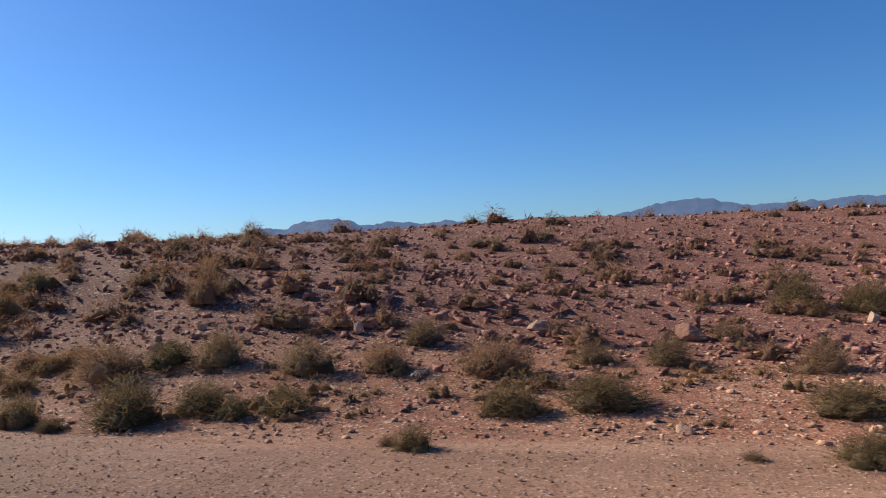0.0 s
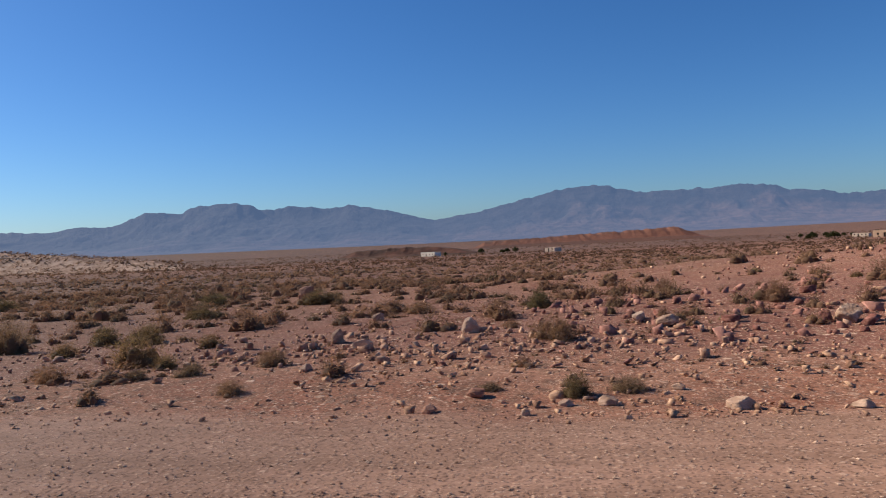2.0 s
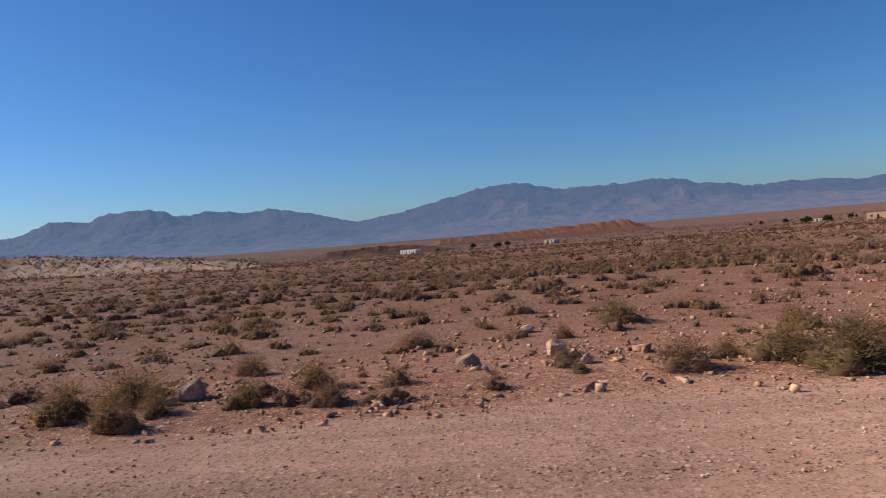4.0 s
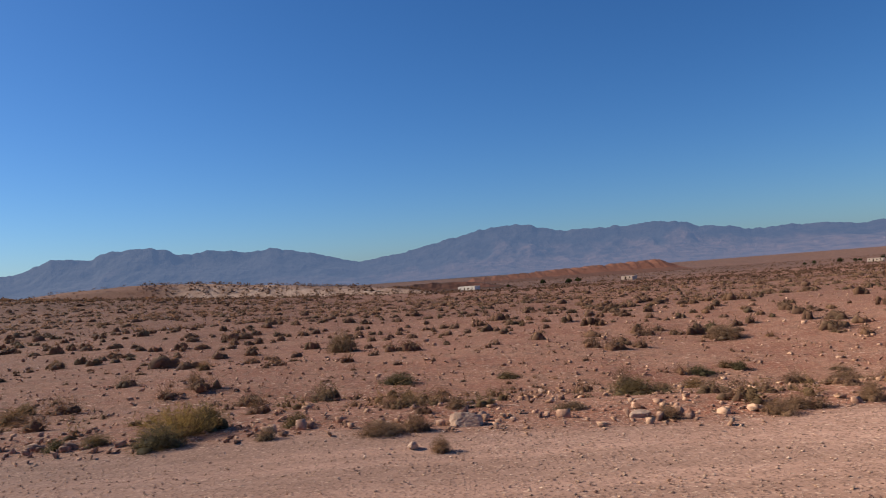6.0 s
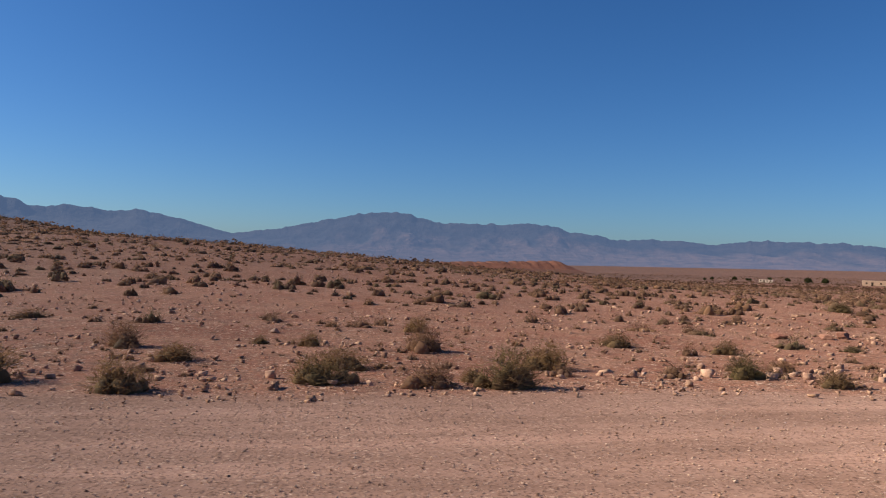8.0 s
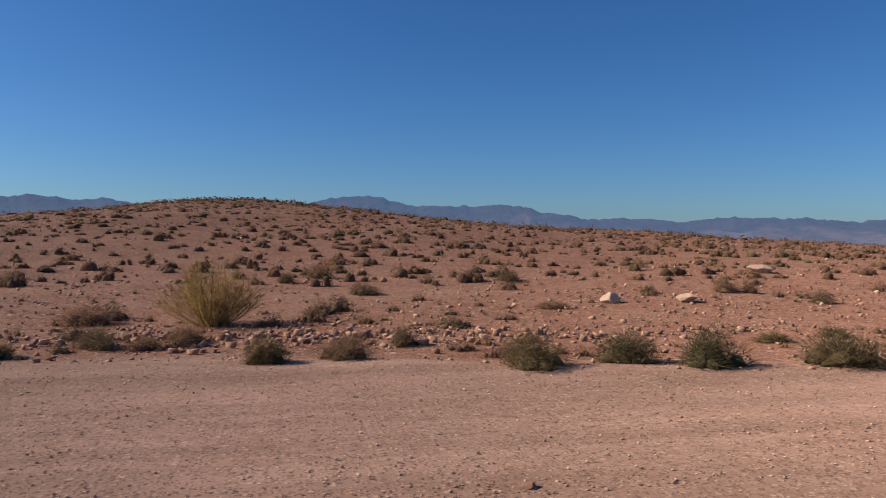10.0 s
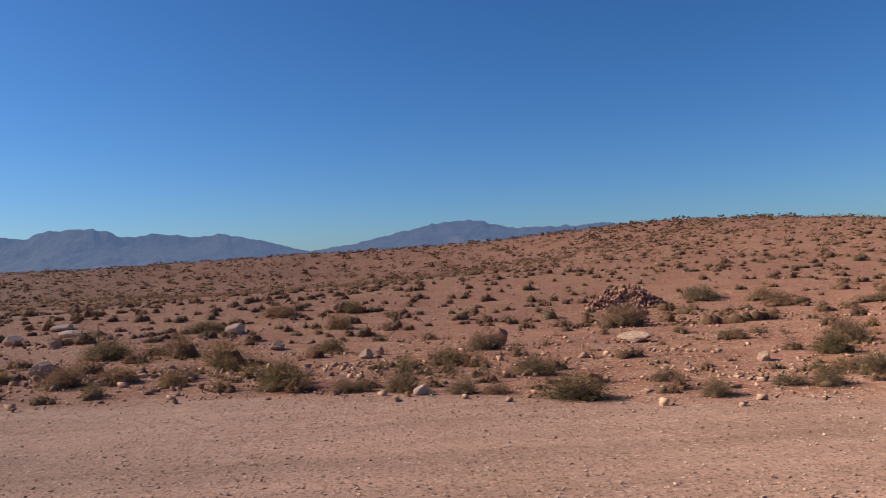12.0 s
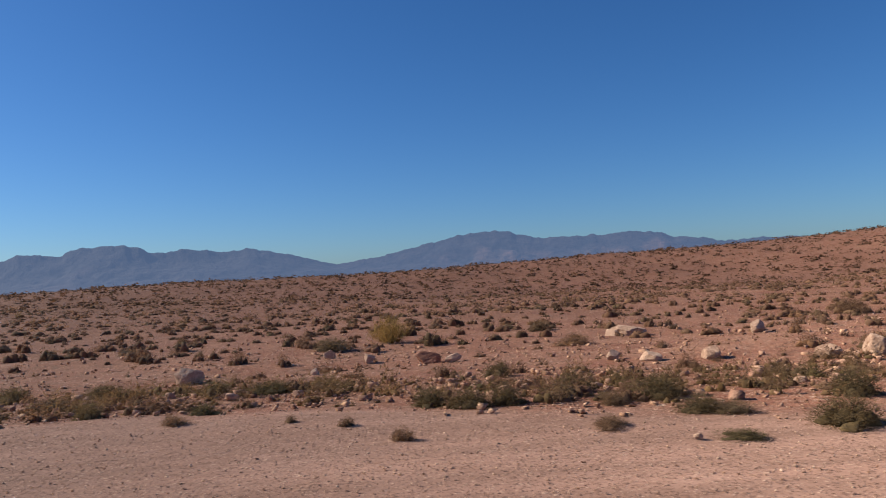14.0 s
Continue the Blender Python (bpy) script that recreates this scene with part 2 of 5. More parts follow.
def to_road(x, y):
    return np.arctan2(x, ARC - y) * ARC, ARC - np.hypot(x, ARC - y)


def mesh_of(name, verts, faces, mat=None, smooth_faces=False):
    """A mesh from an array of corners and an array of faces that all have as many corners."""
    verts, faces = np.asarray(verts, np.float32), np.asarray(faces, np.int32)
    me = bpy.data.meshes.new(name)
    n = faces.shape[1]
    me.vertices.add(len(verts))
    me.vertices.foreach_set("co", verts.ravel())
    me.loops.add(faces.size)
    me.loops.foreach_set("vertex_index", faces.ravel())
    me.polygons.add(len(faces))
    me.polygons.foreach_set("loop_start", np.arange(0, faces.size, n, dtype=np.int32))
    if smooth_faces:
        me.polygons.foreach_set("use_smooth", np.ones(len(faces), bool))
    me.update(calc_edges=True)
    me.validate()
    if mat:
        me.materials.append(mat)
    return me


def sheet(nx, ny):
    i = np.arange(ny - 1)[:, None] * nx + np.arange(nx - 1)[None, :]
    return np.stack([i, i + 1, i + nx + 1, i + nx], -1).reshape(-1, 4)


def build_ground():
    near = np.arange(2.0, 14.0, 0.14)
    mid = 14 * np.exp(np.linspace(0, math.log(4600 / 14), 160))
    rows = np.concatenate([[-3500, -1500, -600, -250, -100, -40, -15, -6, -2, 0.5], near, mid])
    cols = np.linspace(-225, 225, 880)
    wide = 1 + (np.maximum(np.abs(rows) - 60, 0) / 230) ** 1.0
    x = cols[None, :] * wide[:, None]
    v = np.repeat(rows[:, None], len(cols), 1)
    y = v + np.where(np.abs(x) < 1500, x * x / (2 * ARC), 0) * smooth(1200, 300, np.abs(v))
    u, w = to_road(x, y)
    z = height(u, w)
    me = mesh_of("ground", np.stack([x, y, z], -1).reshape(-1, 3), sheet(len(cols), len(rows)), SOIL, True)
    masks = {
        "gravel": smooth(0.5, -0.5, (w - verge(u)) / 1.0 + 0.5 * ripple(u, w, 1.6, 9)),
        "rubble": np.maximum(rubble_mask(u, w), 0.65 * smooth(90, 104, u) * smooth(7.0, 8.6, w + 0.5 * np.sin(u * 0.6)) * smooth(24, 13, w)),
        "earthy": smooth(112, 140, u),
        "far": smooth(240, 700, w),
        "cover": np.minimum(0.96, 0.36 * smooth(14, 45, w) + 0.6 * smooth(90, 420, w) + 0.5 * smooth(6.5, 13, w) * smooth(20, 75, u) * smooth(126, 108, u) * smooth(140, 90, w) + 0.25 * smooth(60, 80, w) * smooth(20, -20, u) * smooth(190, 150, w)),
        "pale": smooth(13, 6, np.abs(w - 197) + 3 * ripple(u, w, 14.0, 8)) * smooth(-66, -48, u) * smooth(34, 16, u),
    }
    for key, values in masks.items():
        me.attributes.new(key, "FLOAT", "POINT").data.foreach_set("value", values.astype(np.float32).ravel())
    return tagged(new("ground", me), "reddish stony desert ground with a pale gravel road shoulder", "ground", kind="structure")


build_ground()


# ---- mountains ----
SKYLINE = [  # degrees to the right of the middle, degrees above the eye
    (-62.0, 0.30), (-43.5, 1.04), (-41.5, 0.85), (-38.8, 1.52), (-35.7, 1.38), (-33.9, 1.71),
    (-31.7, 1.62), (-29.5, 2.59), (-26.9, 2.48), (-26.4, 2.78), (-24.9, 3.05), (-23.0, 3.10),
    (-22.0, 2.90), (-21.1, 2.52), (-20.1, 2.48), (-18.9, 2.72), (-15.8, 2.41), (-14.3, 2.60),
    (-12.9, 2.36), (-11.2, 2.01), (-9.4, 1.53), (-7.7, 1.08), (-4.6, 1.49), (-2.3, 1.95),
    (0.4, 2.56), (2.7, 3.01), (4.0, 3.11), (6.0, 3.07), (6.7, 2.77), (8.6, 2.37),
    (11.5, 2.41), (13.6, 2.36), (15.3, 2.54), (17.5, 2.34), (18.5, 1.97), (20.5, 1.70),
    (20.8, 1.72), (22.3, 1.35), (24.9, 1.48), (27.3, 1.39), (29.2, 1.13), (30.9, 1.40),
    (33.0, 1.59), (33.2, 1.51), (37.2, 1.44), (37.8, 1.48), (41.0, 1.15), (42.6, 1.38),
    (62.0, 1.20),
]


def mountain_material():
    """Bare rock: dark bluish crags high up, reddish screes and fans lower down and to the right; blue haze is put into
    its emission.
    """
    m, nt, bsdf = material("rock_painted_haze", 1.0)
    strata = noise_tex(nt, 0.006, 8, 0.72)
    rock = ramp(nt, strata, (0.38, (0.004, 0.006, 0.011)), (0.62, (0.026, 0.021, 0.022)))
    lit_scree = ramp(nt, noise_tex(nt, 0.012, 6, 0.65), (0.35, (0.032, 0.023, 0.023)), (0.65, (0.090, 0.055, 0.045)))
    flat = ramp(nt, attribute(nt, "lit_scree"), (0.30, (0, 0, 0)), (0.62, (1, 1, 1)))
    nt.links.new(mix(nt, flat, rock, lit_scree), bsdf.inputs["Base Color"])
    bump(nt, bsdf, noise_tex(nt, 0.02, 6, 0.7), 0.9, 24.0)
    # blue haze of the air, put into the rock as a glow
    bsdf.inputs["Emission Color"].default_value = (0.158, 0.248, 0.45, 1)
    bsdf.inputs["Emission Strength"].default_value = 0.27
    return m


def build_mountains():
    az = np.radians(np.linspace(-62, 62, 1000))
    deep = np.linspace(0, 1, 72)
    known = np.array(SKYLINE)
    crest = np.radians(np.interp(np.degrees(az), known[:, 0], known[:, 1]))
    A, D = np.meshgrid(az, deep)
    r = 3300 + 1400 * D
    spur, gully = np.empty(A.size), np.empty(A.size)
    for i, (a, d) in enumerate(zip(A.ravel(), r.ravel())):
        p = Vector((d * math.sin(a) / 520, d * math.cos(a) / 760, 0.4))
        spur[i] = noise.ridged_multi_fractal(p, 0.9, 2.1, 6, 1.0, 2.0)
        gully[i] = noise.fractal(Vector((p.x * 3.4, p.y * 1.3, 2.7)), 0.8, 2.1, 4)
    spur = (1 - np.clip(spur / 2.4, 0, 1)).reshape(A.shape)
    gully = np.clip(gully, -1, 1).reshape(A.shape)
    rise = np.interp(D, [0, 0.22, 0.50, 0.86, 1.0], [0, 0.13, 0.52, 1.0, 0.75])
    slope_part = np.sin(np.pi * np.clip(D / 0.86, 0, 1)) ** 0.7
    shape = rise * (1 - 0.66 * spur * slope_part) + 0.05 * gully * slope_part * smooth(0.12, 0.3, D)
    top = np.tan(np.interp(A, az, crest)) * (3300 + 1400 * 0.86) + 44
    jag = np.array([noise.fractal(Vector((a * 75, 0.0, 7.0)), 0.7, 2.1, 5) for a in az])
    fine = 9.0 * jag[None, :] * np.exp(-((D - 0.86) / 0.09) ** 2)
    z = EYE - 46 + top * shape + fine
    v = np.stack([r * np.sin(A), r * np.cos(A), z], -1).reshape(-1, 3)
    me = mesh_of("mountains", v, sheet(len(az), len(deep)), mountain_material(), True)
    # redder low, rightward and on rises: real fans, with sunlit slopes painted in
    lit_scree = 0.22 + 0.42 * smooth(0.62, 0.16, D) + 0.30 * smooth(-0.15, 0.30, A) + 0.30 * gully - 0.50 * smooth(0.62, 0.84, D)
    me.attributes.new("lit_scree", "FLOAT", "POINT").data.foreach_set("value", np.clip(lit_scree, 0, 1).astype(np.float32).ravel())
    tagged(new("backdrop", me), "blue hazy desert mountain range on the horizon", "mountains", kind="structure")


build_mountains()


# ---- pieces ----
RNG = np.random.RandomState(21)


def part(name, me, parent, label=""):
    ob = new(name, me)
    ob.parent = parent
    return tagged(ob, label)


def at_road(u, v, turn=0.0, scale=(1, 1, 1), sink=0.0):
    x, y = road(u, v)
    return Matrix.Translation((x, y, float(height(u, v)) - sink)) @ Matrix.Rotation(turn, 4, "Z") @ Matrix.Diagonal((*scale, 1))


def hull_stone(seed, corners=13, flat=0.7):
    """An angular stone about one metre across, its foot at zero: the hull of scattered corners."""
    rng = np.random.RandomState(seed)
    bm = bmesh.new()
    wide, deep = rng.uniform(0.75, 1.0), rng.uniform(0.55, 0.9)
    for _ in range(corners):
        d = rng.uniform(-1, 1, 3)
        d[rng.randint(0, 3)] = rng.choice([-1, 1]) * rng.uniform(0.75, 1)
        bm.verts.new((d[0] * 0.5 * wide, d[1] * 0.5 * deep, d[2] * flat))
    bmesh.ops.convex_hull(bm, input=bm.verts)
    for v in [v for v in bm.verts if not v.link_faces]:
        bm.verts.remove(v)
    bmesh.ops.triangulate(bm, faces=bm.faces)
    lo = min(v.co.z for v in bm.verts)
    hi = max(v.co.z for v in bm.verts)
    for v in bm.verts:
        v.co.z = (v.co.z - lo) / (hi - lo)
    return bm


def stone_arrays(seed, corners):
    bm = hull_stone(seed, corners)
    bm.verts.index_update()
    v = np.array([x.co[:] for x in bm.verts])
    f = np.array([[x.index for x in face.verts] for face in bm.faces])
    bm.free()
    return v, f


def boulder_mesh(name, seed, mat):
    """A weathered boulder one metre across: broken flat faces with worn, uneven edges, its foot at zero."""
    rng = np.random.RandomState(seed)
    n = rng.normal(size=(12, 3))
    n /= np.linalg.norm(n, axis=1, keepdims=True)
    dist = rng.uniform(0.32, 0.50, 12)
    bm = bmesh.new()
    bmesh.ops.create_icosphere(bm, subdivisions=4, radius=1.0)
    for v in bm.verts:
        d = np.array(v.co[:])
        away = n @ d
        r = min([0.62] + [q / a for q, a in zip(dist, away) if a > 0.2])
        p = Vector(d * r)
        r *= 1 + 0.07 * noise.noise(p * 4 + Vector((seed, 0, 0))) + 0.05 * noise.noise(p * 11) + 0.03 * noise.noise(p * 25)
        v.co = Vector(d * r)
    lo, hi = min(v.co.z for v in bm.verts), max(v.co.z for v in bm.verts)
    wide = max(max(abs(v.co.x), abs(v.co.y)) for v in bm.verts) * 2
    for v in bm.verts:
        v.co = Vector((v.co.x / wide, v.co.y / wide, (v.co.z - lo) / (hi - lo)))
    me = bpy.data.meshes.new(name)
    bm.to_mesh(me)
    bm.free()
    me.materials.append(mat)
    return me


def shrub_arrays(seed, leaves, size, width, upright, clumps):
    """Leaf blades of a shrub one metre wide and one high, gathered in uneven clumps on a low dome."""
    rng = np.random.RandomState(seed)
    ca, cr = rng.uniform(0, 6.283, clumps), np.sqrt(rng.uniform(0.0, 1, clumps)) * 0.32
    ch = (1 - (cr / 0.55) ** 2) * rng.uniform(0.65, 1.0, clumps)
    k = rng.randint(0, clumps, leaves)
    a, q = rng.uniform(0, 6.283, leaves), rng.uniform(0, 1, leaves) ** 0.5
    shell = rng.uniform(0.35, 1.0, leaves) ** 0.5
    p = np.stack([cr[k] * np.cos(ca[k]) + np.cos(a) * q * 0.21, cr[k] * np.sin(ca[k]) + np.sin(a) * q * 0.21,
                  np.maximum(0.01, ch[k] * np.sqrt(1 - 0.9 * q * q) * shell - size * 0.3)], 1)
    way = p - np.array([0, 0, -0.25])
    way /= np.linalg.norm(way, axis=1, keepdims=True)
    way = way * (1 - upright) + np.array([0, 0, upright]) + rng.normal(size=(leaves, 3)) * 0.45
    way /= np.linalg.norm(way, axis=1, keepdims=True)
    side = np.cross(way, rng.normal(size=(leaves, 3)))
    side /= np.linalg.norm(side, axis=1, keepdims=True)
    ln = size * rng.uniform(0.6, 1.5, (leaves, 1))
    w = width * rng.uniform(0.6, 1.4, (leaves, 1))
    tip = p + way * ln
    tip[:, 2] = np.maximum(tip[:, 2], 0.0)
    v = np.stack([p - side * w, p + side * w, tip], 1).reshape(-1, 3)
    v[:, :2] *= 0.5 / np.percentile(np.abs(v[:, :2]), 95)
    v[:, 2] /= np.percentile(v[:, 2], 96)
    return v, np.arange(len(v)).reshape(-1, 3)


def dome_arrays(seed, corners):
    """The dense heart of a tuft: an uneven dome of radius and height one."""
    rng = np.random.RandomState(seed)
    bm = bmesh.new()
    for i in range(corners):
        d = rng.normal(size=3)
        d[2] = abs(d[2]) if i > 5 else 0.0
        d *= rng.uniform(0.88, 1.0) / np.linalg.norm(d)
        bm.verts.new(d)
    bmesh.ops.convex_hull(bm, input=bm.verts)
    for v in [v for v in bm.verts if not v.link_faces]:
        bm.verts.remove(v)
    bmesh.ops.triangulate(bm, faces=bm.faces)
    bm.verts.index_update()
    out = np.array([x.co[:] for x in bm.verts]), np.array([[x.index for x in face.verts] for face in bm.faces])
    bm.free()
    return out


def mound_arrays(seed, leaves, size, width, lumps, upright, heart=0.62):
    """A low twiggy mound one metre wide and one high: several rounded lumps, each a dense heart covered with fine short blades."""
    rng = np.random.RandomState(seed)
    ang, rad = rng.uniform(0, 6.283, lumps), np.sqrt(rng.uniform(0, 1, lumps)) * 0.30
    rad[0] *= 0.3
    cx, cy = rad * np.cos(ang), rad * np.sin(ang)
    lr = rng.uniform(0.19, 0.30, lumps)
    lh = (1 - 0.6 * (rad / 0.36) ** 2) * rng.uniform(0.75, 1.0, lumps)
    k = rng.choice(lumps, leaves, p=lr * lh / (lr * lh).sum())
    d = rng.normal(size=(leaves, 3))
    d[:, 2] = np.abs(d[:, 2])
    d /= np.linalg.norm(d, axis=1, keepdims=True)
    shell = rng.uniform(0.30, 1.0, (leaves, 1)) ** 0.6
    p = np.stack([cx[k] + d[:, 0] * lr[k] * shell[:, 0], cy[k] + d[:, 1] * lr[k] * shell[:, 0], d[:, 2] * lh[k] * shell[:, 0]], 1)
    way = d * (1 - upright) + np.array([0, 0, upright]) + rng.normal(size=(leaves, 3)) * 0.55
    way /= np.linalg.norm(way, axis=1, keepdims=True)
    side = np.cross(way, rng.normal(size=(leaves, 3)))
    side /= np.linalg.norm(side, axis=1, keepdims=True)
    ln = size * rng.uniform(0.4, 1.5, (leaves, 1)) ** 1.3
    w = width * rng.uniform(0.6, 1.4, (leaves, 1))
    tip = p + way * ln
    tip[:, 2] = np.maximum(tip[:, 2], 0.0)
    v = np.stack([p - side * w, p + side * w, tip], 1).reshape(-1, 3)
    f = np.arange(len(v)).reshape(-1, 3)
    vs, fs, n = [v], [f], len(v)
    for i in range(lumps):
        hv, hf = dome_arrays(seed * 13 + i, 16)
        hv = hv * np.array([lr[i] * heart, lr[i] * heart, lh[i] * heart * 0.97]) + np.array([cx[i], cy[i], 0])
        vs.append(hv)
        fs.append(hf + n)
        n += len(hv)
    v, f = np.concatenate(vs), np.concatenate(fs)
    v[:, :2] *= 0.5 / np.percentile(np.abs(v[:, :2]), 97)
    v[:, 2] /= np.percentile(v[:, 2], 97)
    return v, f


def broom_arrays(seed, stems):
    """Feathery green stems, each a thin bent ribbon with finer side twigs, that fan out of a narrow foot like a besom."""
    rng = np.random.RandomState(seed)
    vs, fs, n = [], [], 0

    def ribbon(points, half):
        nonlocal n
        side = np.cross(points[-1] - points[0], rng.normal(size=3))
        side = side / (np.linalg.norm(side) + 1e-6)
        for j, q in enumerate(points):
            w = half * (1 - 0.75 * j / (len(points) - 1))
            vs.extend([q - side * w, q + side * w])
        for j in range(len(points) - 1):
            a = n + 2 * j
            fs.extend([[a, a + 1, a + 3], [a, a + 3, a + 2]])
        n += 2 * len(points)

    for _ in range(stems):
        a, lean = rng.uniform(0, 6.283), rng.uniform(0.02, 1) ** 0.6
        out = np.array([math.cos(a), math.sin(a), 0.0])
        foot = out * lean * rng.uniform(0.03, 0.17)
        tall = rng.uniform(0.55, 1.02) * (1 - 0.50 * lean ** 2.5)
        reach = 0.36 * lean * rng.uniform(0.7, 1.15)
        bow = rng.uniform(-0.04, 0.13)
        at = [foot + out * (reach * q + bow * math.sin(math.pi * q)) + np.array([0, 0, tall * (q - 0.06 * q * q * lean)]) for q in (0, 0.35, 0.7, 1.0)]
        ribbon(at, 0.0034)
        for _ in range(7):
            q = rng.uniform(0.4, 1.0)
            base = foot + out * (reach * q + bow * math.sin(math.pi * q)) + np.array([0, 0, tall * q])
            way = out * lean * 0.5 + np.array([0, 0, 0.8]) + rng.normal(size=3) * 0.35
            ribbon([base, base + way * rng.uniform(0.06, 0.15)], 0.0032)
    v = np.array(vs)
    v[:, :2] *= 0.5 / np.percentile(np.abs(v[:, :2]), 97)
    v[:, 2] = np.maximum(v[:, 2] / np.percentile(v[:, 2], 97), 0)
    return v, np.array(fs)


def twig_arrays(seed, count, reach, thick, upright):
    """Bare three-sided twigs that fan out from the root."""
    rng = np.random.RandomState(seed)
    vs, fs = [], []
    for i in range(count):
        a, out = rng.uniform(0, 6.283), rng.uniform(0.1, 1) * reach
        top = np.array([math.cos(a) * out, math.sin(a) * out, rng.uniform(0.5, 1.0) * (1 - (1 - upright) * (out / 0.5) ** 2)])
        foot = np.array([math.cos(a) * 0.06, math.sin(a) * 0.06, -0.05])
        bend = (foot + top) / 2 + np.array([math.cos(a), math.sin(a), -0.3]) * 0.07 * rng.uniform(-1, 1)
        for p, q, r0, r1 in ((foot, bend, thick, thick * 0.7), (bend, top, thick * 0.7, thick * 0.15)):
            n = len(vs)
            for base, r in ((p, r0), (q, r1)):
                for j in range(3):
                    vs.append(base + r * np.array([math.cos(2.094 * j), math.sin(2.094 * j), 0]))
            for j in range(3):
                m = (j + 1) % 3
                fs += [[n + j, n + m, n + 3 + m], [n + j, n + 3 + m, n + 3 + j]]
    return np.array(vs), np.array(fs)


def scatter(name, shapes, x, y, z, turn, sx, sy, sz, mat, label, category, pick_seed=1):
    """Many small pieces joined into one mesh."""
    pick = np.random.RandomState(pick_seed).randint(0, len(shapes), len(x))
    vs, fs, n = [], [], 0
    for i, (v, f) in enumerate(shapes):
        s = np.where(pick == i)[0]
        if not len(s):
            continue
        c, w = np.cos(turn[s])[:, None], np.sin(turn[s])[:, None]
        px, py, pz = v[None, :, 0] * sx[s][:, None], v[None, :, 1] * sy[s][:, None], v[None, :, 2] * sz[s][:, None]
        out = np.stack([px * c - py * w + x[s][:, None], px * w + py * c + y[s][:, None], pz + z[s][:, None]], -1)
        vs.append(out.reshape(-1, 3))
        fs.append((f[None] + np.arange(len(s))[:, None, None] * len(v)).reshape(-1, f.shape[1]) + n)
        n += out.shape[0] * out.shape[1]
    me = mesh_of(name, np.concatenate(vs), np.concatenate(fs), mat)
    return tagged(new(name, me), label, category, kind="stuff")


def spread(rng, count, u0, u1, v0, v1, power=1.0):
    """Random places on a stretch of the roadside; power above one draws them to its near side."""
    u = rng.uniform(u0, u1, count)
    v = v0 + (v1 - v0) * rng.uniform(0, 1, count) ** power
    return u, v


def place_stuff(name, shapes, u, v, size, spread_size, tall, mat, label, category, seed, sink=0.2):
    rng = np.random.RandomState(seed)
    a = u / ARC
    x, y = (ARC - v) * np.sin(a), ARC - (ARC - v) * np.cos(a)
    s = size * np.exp(np.clip(rng.normal(0, spread_size, len(u)), -1.6 * spread_size, 1.6 * spread_size))
    h = s * tall * rng.uniform(0.7, 1.3, len(u))
    z = height(u, v) - h * sink
    return scatter(name, shapes, x, y, z, rng.uniform(0, 6.283, len(u)), s, s * rng.uniform(0.7, 1.2, len(u)), h, mat, label, category, seed)


# ---- loose stones, gravel and low scrub ----
CHIPS = [stone_arrays(100 + i, 6) for i in range(10)]
GRIT = [stone_arrays(170 + i, 4) for i in range(10)]
ROCKS = [stone_arrays(140 + i, 9) for i in range(12)]


SHRUB_NEAR = [mound_arrays(200 + i, 480, 0.14, 0.009, 7, 0.25, 0.6) for i in range(6)]
SHRUB_SMALL = [mound_arrays(205 + i, 280, 0.15, 0.011, 6, 0.25, 0.58) for i in range(6)]
TUFT_NEAR = [mound_arrays(210 + i, 96, 0.13, 0.018, 3, 0.2, 0.80) for i in range(8)]
HERB = [mound_arrays(230 + i, 84, 0.24, 0.011, 2, 0.5, 0.5) for i in range(8)]


def far_tuft(seed, leaves, size, width, heart, corners):
    """A distant tuft: a rounded heart with a few blades."""
    v, f = shrub_arrays(seed, leaves, size, width, 0.3, 5)
    hv, hf = dome_arrays(seed + 900, corners)
    hv = hv * np.array([heart * 0.5, heart * 0.5, heart * 0.9])
    return np.concatenate([v, hv]), np.concatenate([f, hf + len(v)])


TUFT_MID = [far_tuft(220 + i, 12, 0.18, 0.05, 0.70, 12) for i in range(8)]
TUFT_FAR = [far_tuft(240 + i, 5, 0.18, 0.13, 0.76, 7) for i in range(6)]


def clear(u, v, cell, share, seed):
    """Keeps places in patches, so that cover thins out and thickens."""
    return ripple(u, v, cell, seed) > np.interp(share, [0, 1], [0.45, -0.45])


HEAPS = [  # where stones were pushed together along the hill: u, v, spreads, count
    (-74.5, 9.2, 2.6, 0.35, 420), (-95.5, 9.3, 2.4, 0.4, 300), (-161.0, 11.4, 1.2, 0.25, 120), (-138.4, 13.7, 1.3, 0.4, 260),
    (-143.5, 10.7, 2.2, 0.7, 380), (-83.0, 8.8, 2.0, 0.3, 220), (-116.5, 8.0, 2.6, 0.5, 260), (-128.0, 9.6, 2.2, 0.5, 260),
    (-168.0, 9.3, 4.0, 0.8, 320), (-176.0, 8.6, 3.5, 0.8, 320), (-152.0, 9.8, 4.0, 0.6, 260), (-56.0, 8.6, 4.0, 0.4, 300),
]
PLAIN_HEAPS = [  # and along the plain and the ridge
    (112.0, 8.0, 2.6, 0.7, 240), (109.5, 6.6, 1.2, 0.4, 110), (-1.0, 6.9, 3.0, 0.4, 420), (124.0, 8.6, 2.6, 0.7, 340),
    (139.0, 8.2, 4.0, 0.9, 260), (162.0, 7.4, 5.0, 0.5, 160), (-17.0, 7.6, 2.2, 0.3, 260), (20.0, 6.0, 4.0, 0.3, 300),
    (96.0, 7.2, 3.0, 0.5, 260), (82.0, 7.0, 4.0, 0.5, 220), (66.0, 7.0, 3.0, 0.4, 200), (-34.0, 8.0, 4.0, 0.4, 300),
]


